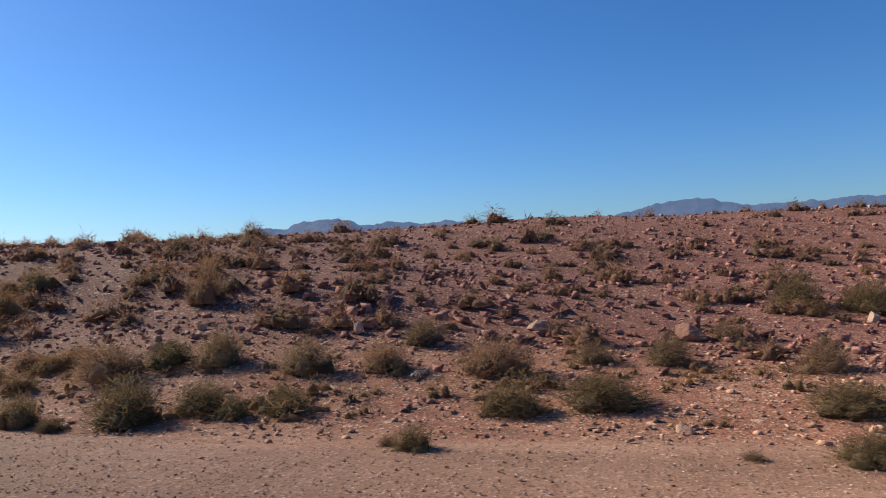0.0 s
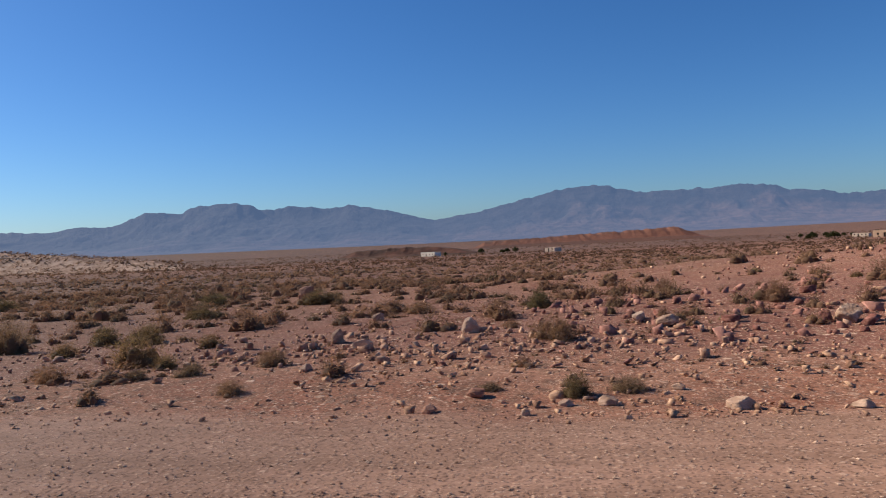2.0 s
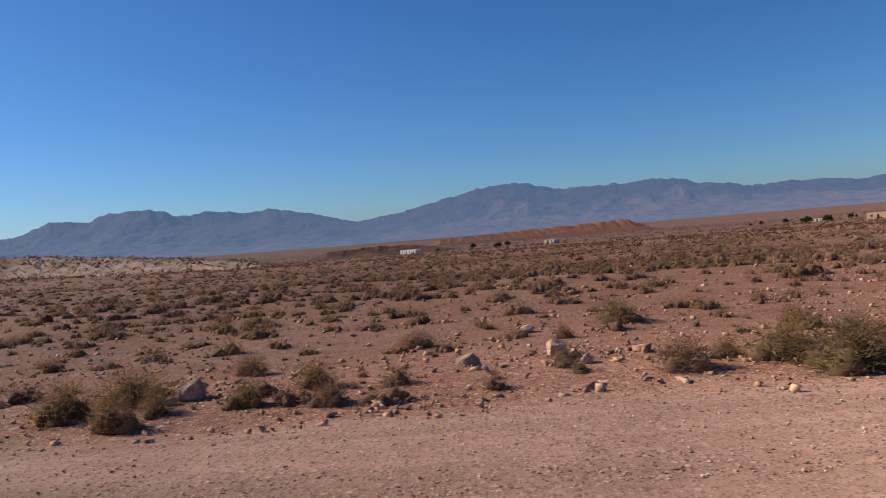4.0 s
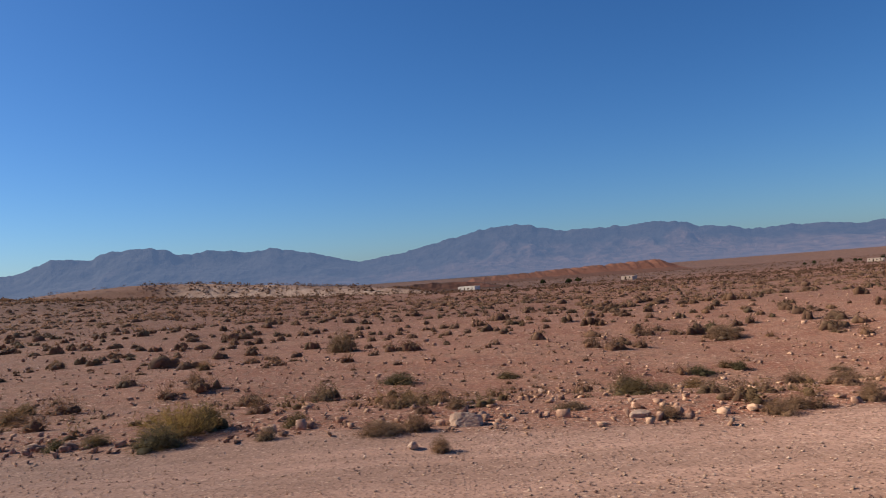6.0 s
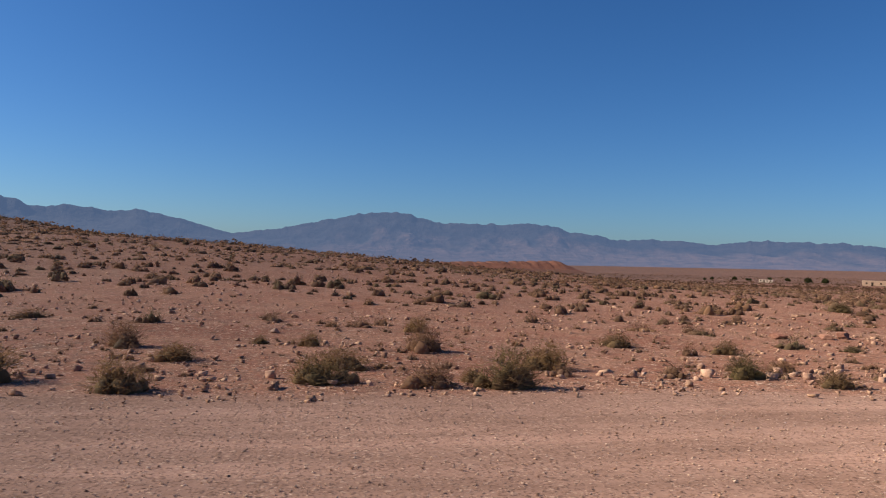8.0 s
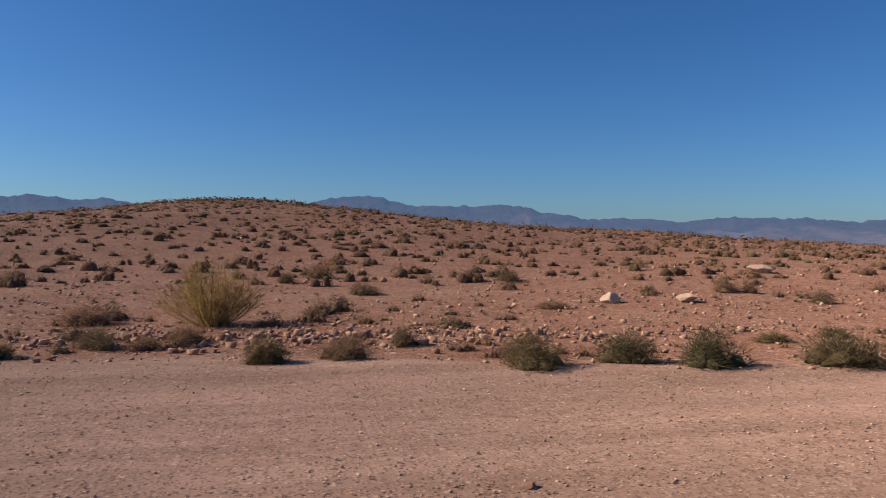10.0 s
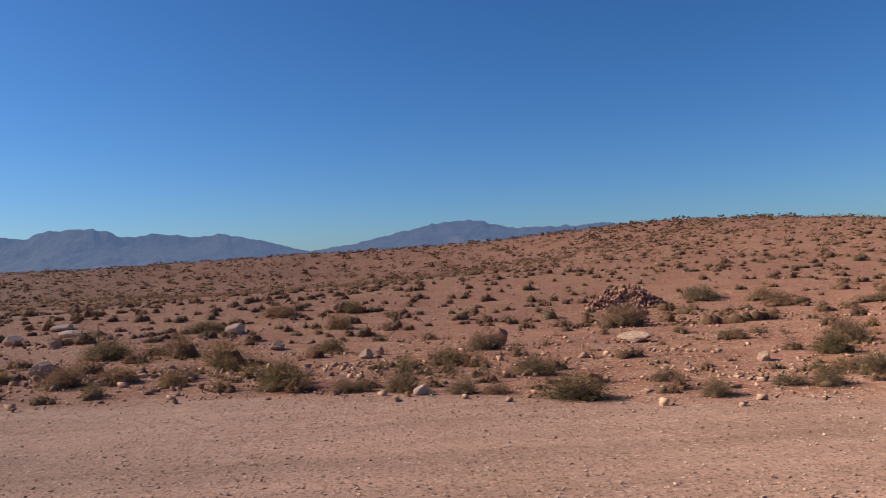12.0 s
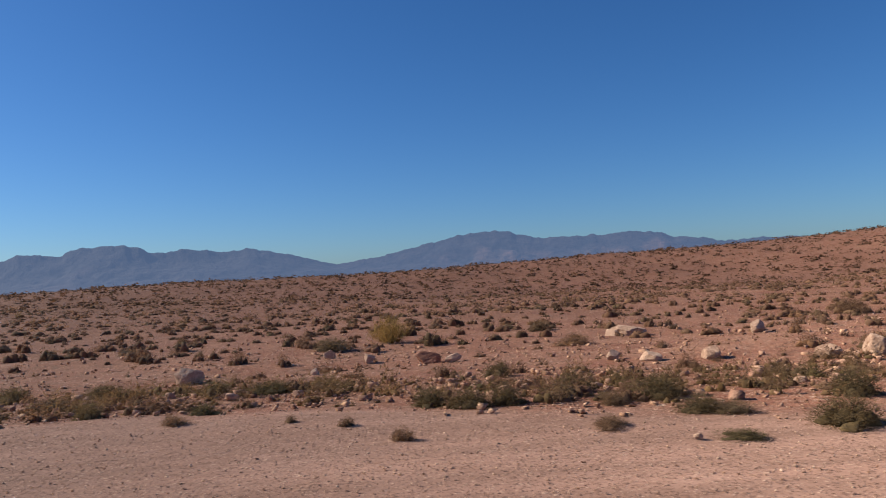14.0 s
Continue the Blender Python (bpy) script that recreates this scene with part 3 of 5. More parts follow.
def build_stuff():
    rng = np.random.RandomState(5)
    u, v = spread(rng, 290000, -181, 181, 3.3, 7.8, 1.5)
    k = v < verge(u) + 0.6 + rng.uniform(-0.5, 0.5, len(u))
    place_stuff("gravel", GRIT, u[k], v[k], 0.0135, 0.55, 0.5, PEBBLES, "pale crushed gravel strewn over the road shoulder", "gravel", 31)
    u, v = spread(rng, 110000, -181, 181, 3.3, 7.2, 1.5)
    k = (v < verge(u)) & (ripple(u * 0.22, v, 1.3, 23) + 0.5 * ripple(u, v, 3.0, 24) > 0.05)
    place_stuff("coarse_gravel", GRIT, u[k], v[k], 0.0195, 0.4, 0.45, STONES_MIXED, "coarser reddish stones drifted over the shoulder in streaks", "gravel", 56)
    u, v = spread(rng, 92000, -190, 128, 4.8, 18, 1.3)
    k = (v > verge(u) - 0.4) & (clear(u, v, 5.0, 0.6, 12) | (rng.uniform(0, 1, len(u)) < 0.25))
    place_stuff("loose_stones", CHIPS, u[k], v[k], 0.044, 0.7, 0.45, STONES_MIXED, "loose pale and reddish stones on the desert soil", "stones", 32)
    u, v = spread(rng, 10000, -195, 135, 5.2, 24, 1.3)
    k = (v > verge(u) + 0.2) & clear(u, v, 4.0, 0.35, 13)
    place_stuff("scattered_rocks", ROCKS, u[k], v[k], 0.078, 0.6, 0.42, STONES_MIXED, "broken rocks scattered beside the road verge", "rocks", 33, 0.35)
    u = rng.uniform(-190, 190, 30000)
    v = verge(u) + rng.gamma(1.8, 0.7, len(u)) - 0.3 + 1.7 * smooth(-50, -70, u)
    k = clear(u, v * 0.5, 3.5, 0.4, 17) | (rng.uniform(0, 1, len(u)) < 0.12)
    u, v = u[k], v[k]
    k = v > verge(u) - 0.2
    place_stuff("verge_rubble", CHIPS, u[k], v[k], 0.040, 0.55, 0.5, STONES_MIXED, "pale broken stones heaped along the edge of the shoulder", "rubble", 36)
    u = np.concatenate([rng.normal(cu, su, int(count * 2.0)) for cu, cv, su, sv, count in HEAPS + PLAIN_HEAPS])
    v = np.concatenate([rng.normal(cv, sv, int(count * 2.0)) for cu, cv, su, sv, count in HEAPS + PLAIN_HEAPS])
    k = v > verge(u) + 0.1
    place_stuff("stone_row", ROCKS, u[k], v[k], 0.053, 0.7, 0.55, STONES_ROW, "rows of broken pale stones pushed off the road", "rubble", 37)
    u, v = spread(rng, 20000, 122, 186, 4.8, 8.3, 0.9)
    k = (v > verge(u) - 0.1) & (rng.uniform(122, 138, len(u)) < u)
    place_stuff("ridge_chips", CHIPS, u[k], v[k], 0.036, 0.6, 0.42, STONES_MIXED, "pale stone chips strewn over the foot of the ridge", "stones", 38)
    u, v = spread(rng, 24000, -230, 230, 18, 80, 1.5)
    place_stuff("field_stones", CHIPS, u, v, 0.085, 0.45, 0.6, STONES_MIXED, "stones lying over the open stony plain", "stones", 34)
    u, v = spread(rng, 46000, 124, 212, 6.8, 28, 1.8)
    k = rng.uniform(0, 1, len(u)) < rubble_mask(u, v) + 0.05
    k &= (u > 150) | (rng.uniform(0, 1, len(u)) < 0.6)
    place_stuff("red_rubble", CHIPS, u[k], v[k], 0.070, 0.6, 0.42, STONES_RED, "dark red broken rock covering the low ridge", "rubble", 35)
    u, v = spread(rng, 800, 125, 146, 8.4, 14, 1.0)
    place_stuff("red_outcrop", ROCKS, u, v, 0.10, 0.65, 0.6, STONES_RED, "dark red broken rock outcrop along the ridge", "rocks", 39, 0.25)
    u, v = spread(rng, 7000, 126, 200, 8.2, 18, 1.3)
    k = (rng.uniform(0, 1, len(u)) < rubble_mask(u, v)) & (clear(u, v, 8.0, 0.6, 21) | (rng.uniform(0, 1, len(u)) < 0.15)) & (rng.uniform(118, 158, len(u)) < u)
    place_stuff("rubble_blocks", CHIPS, u[k], v[k], 0.145, 0.45, 0.42, STONES_RED, "pinkish red broken rock lying thick over the ridge", "rubble", 50, 0.2)
    # low scrub
    u = np.concatenate([rng.uniform(-186, 182, 5200), rng.uniform(-186, -112, 2600)])
    v = verge(u) + 0.5 + rng.gamma(2.2, 0.75, len(u))
    k = clear(u, v * 0.6, 4.5, 0.35, 22) & ((u < -112) | (u > 142) | ((u > -8) & (u < 60)))
    u, v = u[k], v[k]
    for cu, cv, su, sv, count in ((-173.5, 7.9, 3.4, 0.8, 190), (-179, 9.3, 2.5, 0.6, 100), (-166.5, 9.4, 2.0, 0.6, 70), (-157.5, 8.0, 1.6, 0.6, 80),
                                  (-135, 8.4, 1.5, 0.5, 50), (44, 7.0, 1.2, 0.5, 60), (52, 8.2, 2.0, 0.5, 60), (173, 6.3, 4.0, 0.5, 110), (61, 17, 6, 2.5, 160)):
        u, v = np.append(u, rng.normal(cu, su, count)), np.append(v, rng.normal(cv, sv, count))
    k = v > verge(u) + 0.3
    place_stuff("green_herbs", HERB, u[k], v[k], 0.25, 0.4, 0.42, HERBS, "low grey-green herbs growing in patches along the verge", "herbs", 51, 0.03)
    u = rng.uniform(-190, 128, 5200)
    v = verge(u) + 0.8 + rng.gamma(1.8, 3.0, len(u))
    place_stuff("dry_grass", HERB, u, v, 0.15, 0.4, 0.40, SCRUB, "small dry grass tufts on the open soil", "grass", 52, 0.03)
    u, v = spread(rng, 780, 126, 190, 7.6, 16, 0.95)
    k = rng.uniform(0, 1, len(u)) < np.where(u < 150, 0.55, 1.0)
    u, v = u[k], v[k]
    place_stuff("ridge_scrub", SHRUB_SMALL, u, v, 0.34, 0.4, 0.5, SCRUB, "dry shrubs between the rocks of the low ridge", "scrub", 42, 0.04)
    u, v = spread(rng, 900, -196, 126, 9, 20, 0.9)
    k = clear(u, v, 9.0, 0.55, 14) & (v > verge(u) + 2.6)
    place_stuff("scrub", SHRUB_NEAR, u[k], v[k], 0.36, 0.4, 0.45, SCRUB, "small dry desert shrubs on the stony soil", "scrub", 41, 0.04)
    u = np.concatenate([rng.uniform(-186, 126, 760), rng.uniform(-186, -120, 260)])
    v = verge(u) + 0.3 + rng.gamma(1.6, 1.1, len(u))
    k = clear(u, v, 6.0, 0.6, 18)
    place_stuff("verge_scrub", SHRUB_SMALL, u[k], v[k], 0.26, 0.4, 0.42, SCRUB, "low dry grass and twigs along the verge", "scrub", 40, 0.04)
    u, v = spread(rng, 6000, -225, 140, 17, 40, 0.95)
    k = clear(u, v, 16.0, 0.8, 15) | (u < -35)
    place_stuff("hill_scrub", TUFT_NEAR, u[k], v[k], 0.37, 0.42, 0.43, SCRUB, "dry tufts dotting the slope of the hill", "scrub", 43, 0.04)
    u, v = spread(rng, 2600, 46, 126, 10, 42, 0.8)
    k = rng.uniform(46, 74, len(u)) < u
    place_stuff("flat_scrub", SHRUB_SMALL, u[k], v[k], 0.38, 0.4, 0.42, SCRUB, "grey-brown scrub growing thick over the flat", "scrub", 55, 0.03)
    u, v = spread(rng, 11000, -250, 150, 38, 80, 0.9)
    place_stuff("upper_scrub", TUFT_MID, u, v, 0.54, 0.45, 0.38, SCRUB, "dry tufts on the higher slope and plain", "scrub", 47, 0.04)
    u, v = spread(rng, 18000, -420, 300, 76, 215, 0.9)
    k = (np.abs(v - 197) > 14) | (u < -66) | (u > 30)
    place_stuff("plain_scrub", TUFT_FAR, u[k], v[k], 0.80, 0.4, 0.36, SCRUB_FAR_SHADED, "dark scrub over the distant plain and hill", "scrub", 44, 0.05)
    u, v = spread(rng, 6500, -270, 10, 76, 140, 1.0)
    place_stuff("crest_scrub", TUFT_FAR, u, v, 0.74, 0.45, 0.32, SCRUB_FAR_SHADED, "small dark tufts along the crest of the hill", "scrub", 48, 0.05)
    u, v = spread(rng, 420, 150, 222, 15, 32, 1.0)
    place_stuff("back_scrub", SHRUB_SMALL, u, v, 0.5, 0.4, 0.45, SCRUB, "dry shrubs behind the crest of the ridge", "scrub", 49, 0.04)
    u, v = spread(rng, 9000, -500, 900, 205, 900, 0.8)
    place_stuff("far_scrub", TUFT_FAR, u, v, 1.7, 0.4, 0.40, SCRUB_FAR_SHADED, "dark scrub far off on the plain", "scrub", 45, 0.05)
    u, v = rng.uniform(-70, 34, 1500), rng.uniform(186, 208, 1500)
    place_stuff("bank_scrub", TUFT_FAR, u, v, 0.95, 0.35, 0.5, SCRUB_FAR_SHADED, "dark shrubs dotting the pale bank", "scrub", 46, 0.05)


build_stuff()

# ---- single shrubs and boulders ----
PROTOS = {}


def shrub(name, kind, foliage_mat, label, category, group, u, v, w, h, build, twigs):
    variant = int(RNG.randint(0, 6))
    turn = RNG.uniform(0, 6.283)
    m = at_road(u, v, turn, (w, w * RNG.uniform(0.8, 1.1), h), 0.01)
    key = (kind, variant)
    if key in PROTOS:
        return copy_thing(PROTOS[key], m @ Matrix.Diagonal([1 / c for c in PROTOS[key].scale] + [1]))
    ob = tagged(new(name), label, category, group)
    if name + str(variant) not in PROTOS:
        PROTOS[name + str(variant)] = (
            mesh_of("foliage", *build(variant * 7 + len(name) * 31), foliage_mat),
            mesh_of("twig_frame", *twig_arrays(variant + 50, twigs, 0.42, 0.006, 0.55), TWIG))
    leaf_me, stem_me = PROTOS[name + str(variant)]
    part("foliage", leaf_me, ob)
    part("twig_frame", stem_me, ob, "bare grey-brown twigs")
    ob.matrix_basis = m
    PROTOS[key] = ob
    return ob


def green_shrubs(places):
    for u, v, w, h in places:
        big = w > 0.5
        shrub("green_shrub", "green_big" if big else "green_small", LEAF_GREEN,
              "spreading dark green desert shrub on stony ground" if big else "small grey-green desert shrub among stones",
              "shrub", "roadside green shrubs", u, v, w * 1.08, h * 0.92, lambda seed: mound_arrays(seed, 2900, 0.135, 0.0048, 9, 0.3, 0.6), 14)


def dry_shrubs(places):
    for u, v, w, h in places:
        big = w > 0.45
        shrub("dry_shrub", "dry_big" if big else "dry_small", LEAF_DRY,
              "brown half-dry shrub with thin tangled twigs" if big else "small dry brown tuft on bare soil",
              "shrub", "roadside dry shrubs", u, v, w * 1.08, h * 0.92, lambda seed: mound_arrays(seed, 2600, 0.155, 0.0042, 8, 0.32, 0.56), 24)


def broom_bushes(places):
    for u, v, w, h in places:
        shrub("broom_bush", "broom", LEAF_BROOM, "yellow-green broom bush with upright feathery twigs", "bush",
              "broom bushes", u, v, w * 1.05, h * 1.05, lambda seed: broom_arrays(seed, 300), 30)


def boulders(name, places, mat, label, group, seed):
    for u, v, w, h in places:
        i = int(RNG.randint(0, 7))
        key = (name, i)
        if key not in PROTOS:
            PROTOS[key] = boulder_mesh(name, seed + i, mat)
        ob = tagged(new(name, PROTOS[key]), label, "boulder" if w > 0.35 else "stone", group)
        ob.matrix_basis = at_road(u, v, RNG.uniform(0, 6.283), (w * 1.2, w * RNG.uniform(0.8, 1.15), h * 1.2), h * 0.2)


def pale_boulders(places):
    for size, label in ((9, "pale weathered boulder lying on the desert soil"), (0.35, "pale angular stone beside the verge")):
        some = [p for p in places if (p[2] > 0.35) == (size == 9)]
        boulders("boulder" if size == 9 else "stone", some, STONE_PALE, label, "pale stones beside the road", 300)


def red_boulders(places):
    boulders("red_boulder", places, STONE_RED, "dark red rock half sunk in the soil", "red rocks beside the road", 330)


green_shrubs([
    (170.2, 6.7, 0.48, 0.27), (170.8, 5.2, 0.62, 0.38), (171.3, 5.6, 0.45, 0.25), (171.7, 5.4, 0.28, 0.19), (172.1, 5.6, 0.43, 0.22),
    (174.0, 5.7, 0.50, 0.23), (174.7, 5.8, 0.66, 0.26), (173.6, 4.4, 0.25, 0.16), (176.5, 5.8, 0.57, 0.22), (176.2, 4.3, 0.36, 0.18),
    (177.1, 10.6, 0.76, 0.38), (177.9, 10.3, 0.65, 0.36), (169.9, 5.0, 0.38, 0.29), (170.3, 4.9, 0.23, 0.12),
])
dry_shrubs([
    (173.7, 6.8, 0.60, 0.38), (172.6, 6.8, 0.45, 0.28), (171.8, 6.7, 0.51, 0.34), (170.7, 6.8, 0.54, 0.36), (169.7, 6.4, 0.65, 0.35),
    (175.3, 7.4, 0.50, 0.28), (173.4, 4.5, 0.15, 0.08), (174.6, 7.3, 0.45, 0.22), (176.6, 7.2, 0.52, 0.26), (175.6, 4.3, 0.13, 0.06),
    (176.0, 8.6, 0.44, 0.22), (172.7, 7.9, 0.45, 0.29), (169.2, 9.0, 0.48, 0.56),
])
pale_boulders([
    (173.9, 8.7, 0.34, 0.14), (177.8, 9.7, 0.20, 0.12), (175.3, 5.2, 0.12, 0.06), (171.8, 8.1, 0.14, 0.14),
])
red_boulders([
    (175.6, 8.6, 0.38, 0.19),
])
green_shrubs([
    (162.1, 4.9, 0.34, 0.19), (160.9, 4.7, 0.50, 0.32), (159.8, 4.8, 0.45, 0.23), (159.2, 5.3, 0.41, 0.18), (158.8, 6.3, 0.60, 0.44),
    (162.5, 6.2, 0.52, 0.28), (163.1, 6.0, 0.67, 0.31), (163.2, 6.8, 0.60, 0.28), (163.6, 5.6, 0.36, 0.28), (157.0, 5.6, 0.31, 0.23),
    (162.6, 9.8, 0.45, 0.22), (162.7, 8.1, 0.43, 0.18),
])
dry_shrubs([
    (160.6, 4.6, 0.27, 0.19), (158.3, 6.1, 0.70, 0.43), (159.2, 6.7, 0.68, 0.40), (164.0, 5.6, 0.40, 0.18), (162.8, 5.6, 0.25, 0.13),
    (157.5, 5.5, 0.41, 0.18), (157.4, 6.3, 0.45, 0.23), (160.7, 6.7, 0.38, 0.22), (160.0, 7.4, 0.49, 0.21), (161.0, 7.4, 0.35, 0.27),
    (163.9, 6.5, 0.37, 0.19), (157.8, 8.4, 0.58, 0.36), (156.0, 8.8, 0.63, 0.31), (163.2, 8.6, 0.51, 0.29), (159.8, 5.6, 0.42, 0.21),
    (158.7, 4.8, 0.30, 0.15),
])
pale_boulders([
    (163.6, 5.3, 0.10, 0.05), (163.8, 5.3, 0.11, 0.07), (163.6, 7.2, 0.13, 0.13), (164.2, 7.0, 0.12, 0.10), (161.6, 6.5, 0.13, 0.06),
])
green_shrubs([
    (147.3, 6.4, 0.74, 0.37), (146.3, 4.8, 0.38, 0.21), (147.4, 5.0, 0.30, 0.15), (148.9, 5.0, 0.40, 0.24), (151.3, 5.7, 0.46, 0.17),
    (152.0, 6.6, 0.52, 0.28), (145.3, 5.1, 0.41, 0.28),
])
dry_shrubs([
    (146.3, 6.4, 0.49, 0.27), (145.4, 6.7, 0.59, 0.29), (148.2, 7.7, 0.55, 0.25), (146.6, 5.2, 0.27, 0.18), (147.0, 5.0, 0.26, 0.15),
    (147.8, 5.1, 0.26, 0.15), (149.1, 5.0, 0.36, 0.24), (150.1, 5.6, 0.43, 0.15), (150.9, 5.7, 0.30, 0.15), (149.2, 6.7, 0.63, 0.21),
    (149.7, 6.6, 0.41, 0.20), (150.9, 6.9, 0.56, 0.23), (151.6, 6.9, 0.35, 0.20), (148.3, 5.3, 0.26, 0.11), (152.2, 7.5, 0.32, 0.19),
])
pale_boulders([
    (150.9, 5.3, 0.06, 0.06), (151.6, 5.3, 0.06, 0.05), (149.2, 9.3, 0.18, 0.13), (148.0, 6.6, 0.11, 0.06),
])
green_shrubs([
    (138.4, 5.6, 0.55, 0.21), (139.8, 7.1, 0.62, 0.34), (133.0, 5.8, 0.45, 0.15),
])
dry_shrubs([
    (134.7, 7.6, 0.56, 0.25), (135.5, 7.8, 0.38, 0.25), (136.4, 8.3, 0.52, 0.29), (134.7, 8.6, 0.42, 0.21), (135.1, 8.8, 0.42, 0.18),
    (137.4, 6.7, 0.31, 0.16), (138.3, 7.6, 0.35, 0.23), (138.9, 7.0, 0.21, 0.10), (138.9, 5.6, 0.21, 0.12), (139.4, 5.5, 0.28, 0.14),
    (135.7, 8.4, 0.27, 0.13), (137.0, 8.2, 0.32, 0.13), (136.6, 6.8, 0.32, 0.16), (135.6, 5.5, 0.18, 0.09), (137.5, 8.5, 0.33, 0.16),
])
pale_boulders([
    (136.6, 8.9, 0.21, 0.11), (141.5, 10.8, 0.39, 0.19), (139.1, 5.2, 0.15, 0.05),
])
red_boulders([
    (134.5, 5.4, 0.23, 0.16), (135.1, 11.1, 0.44, 0.18), (138.9, 8.1, 0.18, 0.06),
])
green_shrubs([
    (125.3, 5.7, 0.22, 0.18), (125.1, 13.8, 0.59, 0.34), (118.9, 10.7, 0.53, 0.31), (117.7, 11.5, 0.48, 0.29), (116.7, 17.3, 0.71, 0.36),
])
dry_shrubs([
    (122.1, 7.6, 0.31, 0.19), (121.5, 6.9, 0.28, 0.14), (121.0, 6.8, 0.28, 0.11), (125.2, 8.9, 0.55, 0.28), (125.7, 5.8, 0.27, 0.11),
    (122.7, 14.4, 0.57, 0.23), (124.6, 5.9, 0.19, 0.07), (122.3, 6.0, 0.25, 0.12),
])
pale_boulders([
    (124.1, 9.9, 0.23, 0.22), (128.8, 9.3, 0.38, 0.22), (126.4, 10.1, 0.19, 0.15), (126.7, 9.6, 0.29, 0.15), (122.9, 8.7, 0.28, 0.14),
    (122.4, 9.3, 0.19, 0.19), (122.7, 7.0, 0.11, 0.07), (119.9, 8.6, 0.36, 0.14), (122.3, 12.3, 0.25, 0.14), (125.5, 5.4, 0.14, 0.07),
    (126.4, 5.2, 0.18, 0.08), (124.9, 5.1, 0.06, 0.05), (127.2, 5.2, 0.14, 0.06), (125.2, 5.4, 0.10, 0.05), (126.1, 5.8, 0.11, 0.05),
])
red_boulders([
    (124.5, 5.7, 0.16, 0.07), (124.2, 5.2, 0.12, 0.05),
])
green_shrubs([
    (112.2, 9.5, 0.82, 0.45), (110.6, 5.5, 0.26, 0.17), (110.6, 15.1, 0.71, 0.30), (112.8, 5.2, 0.33, 0.11), (118.7, 20.5, 1.09, 0.39),
    (102.4, 17.8, 1.02, 0.51), (105.6, 11.7, 0.67, 0.29), (107.6, 11.6, 0.38, 0.19), (105.3, 24.6, 0.79, 0.43), (114.5, 22.6, 1.05, 0.39),
])
dry_shrubs([
    (110.1, 11.8, 0.66, 0.28), (113.7, 5.3, 0.28, 0.12), (111.5, 8.2, 0.45, 0.19), (112.3, 6.1, 0.29, 0.10), (114.6, 8.7, 0.40, 0.20),
    (116.6, 10.6, 0.64, 0.56), (114.8, 11.9, 0.64, 0.27), (109.5, 6.3, 0.26, 0.13), (109.9, 6.2, 0.25, 0.15), (114.4, 5.5, 0.17, 0.08),
    (114.7, 5.3, 0.18, 0.06), (116.2, 8.2, 0.62, 0.15),
])
pale_boulders([
    (112.2, 6.9, 0.52, 0.30), (110.2, 7.0, 0.42, 0.24), (110.8, 7.5, 0.18, 0.13), (112.7, 6.8, 0.21, 0.13), (113.6, 6.0, 0.25, 0.12),
    (111.4, 5.4, 0.19, 0.08), (111.3, 7.4, 0.23, 0.09), (111.5, 7.5, 0.15, 0.07), (114.4, 6.8, 0.21, 0.08), (115.1, 8.1, 0.16, 0.07),
    (114.2, 4.2, 0.06, 0.05), (104.7, 15.6, 0.31, 0.15), (107.2, 7.3, 0.24, 0.07), (108.3, 5.9, 0.07, 0.09), (113.2, 4.6, 0.11, 0.07),
    (113.0, 7.1, 0.17, 0.10),
])
red_boulders([
    (110.0, 5.5, 0.27, 0.09), (117.8, 22.3, 0.68, 0.38),
])
broom_bushes([
    (52.5, 5.0, 0.59, 0.43), (46.2, 12.8, 0.80, 0.55), (51.0, 5.9, 0.14, 0.14), (50.3, 6.3, 0.15, 0.17),
])
green_shrubs([
    (51.5, 5.6, 0.20, 0.08), (47.2, 5.5, 0.15, 0.08), (47.5, 5.3, 0.17, 0.09), (41.7, 13.2, 0.62, 0.23), (45.2, 11.6, 0.36, 0.16),
    (48.6, 4.9, 0.19, 0.08), (48.3, 10.5, 0.49, 0.16), (51.6, 8.0, 0.22, 0.09), (53.6, 11.3, 0.44, 0.22), (52.5, 8.7, 0.24, 0.09),
])
dry_shrubs([
    (51.6, 4.9, 0.23, 0.11), (51.8, 4.8, 0.23, 0.09), (47.1, 5.4, 0.17, 0.09), (50.1, 5.1, 0.24, 0.10), (49.3, 10.8, 0.21, 0.17),
    (46.7, 5.6, 0.22, 0.10),
])
pale_boulders([
    (56.4, 12.6, 0.48, 0.19), (48.5, 4.9, 0.12, 0.06), (43.4, 14.0, 0.22, 0.09), (42.6, 14.1, 0.17, 0.11), (47.5, 13.2, 0.12, 0.08),
    (57.8, 13.5, 0.16, 0.13),
])
broom_bushes([
    (36.8, 6.1, 0.95, 0.64),
])
green_shrubs([
    (34.6, 5.9, 0.46, 0.16), (35.4, 6.3, 0.34, 0.19), (37.4, 13.6, 0.74, 0.32), (37.7, 12.8, 0.50, 0.18), (38.5, 13.6, 0.42, 0.32),
    (39.0, 12.0, 0.93, 0.33), (37.9, 5.8, 0.27, 0.13), (40.1, 13.8, 0.43, 0.15), (40.6, 11.9, 0.65, 0.26), (41.5, 11.9, 0.46, 0.28),
    (43.0, 13.0, 0.60, 0.24), (42.9, 10.2, 0.95, 0.30), (29.9, 12.9, 0.30, 0.15), (40.3, 5.1, 0.24, 0.12),
])
dry_shrubs([
    (39.7, 5.4, 0.25, 0.10), (41.3, 12.9, 0.60, 0.16),
])
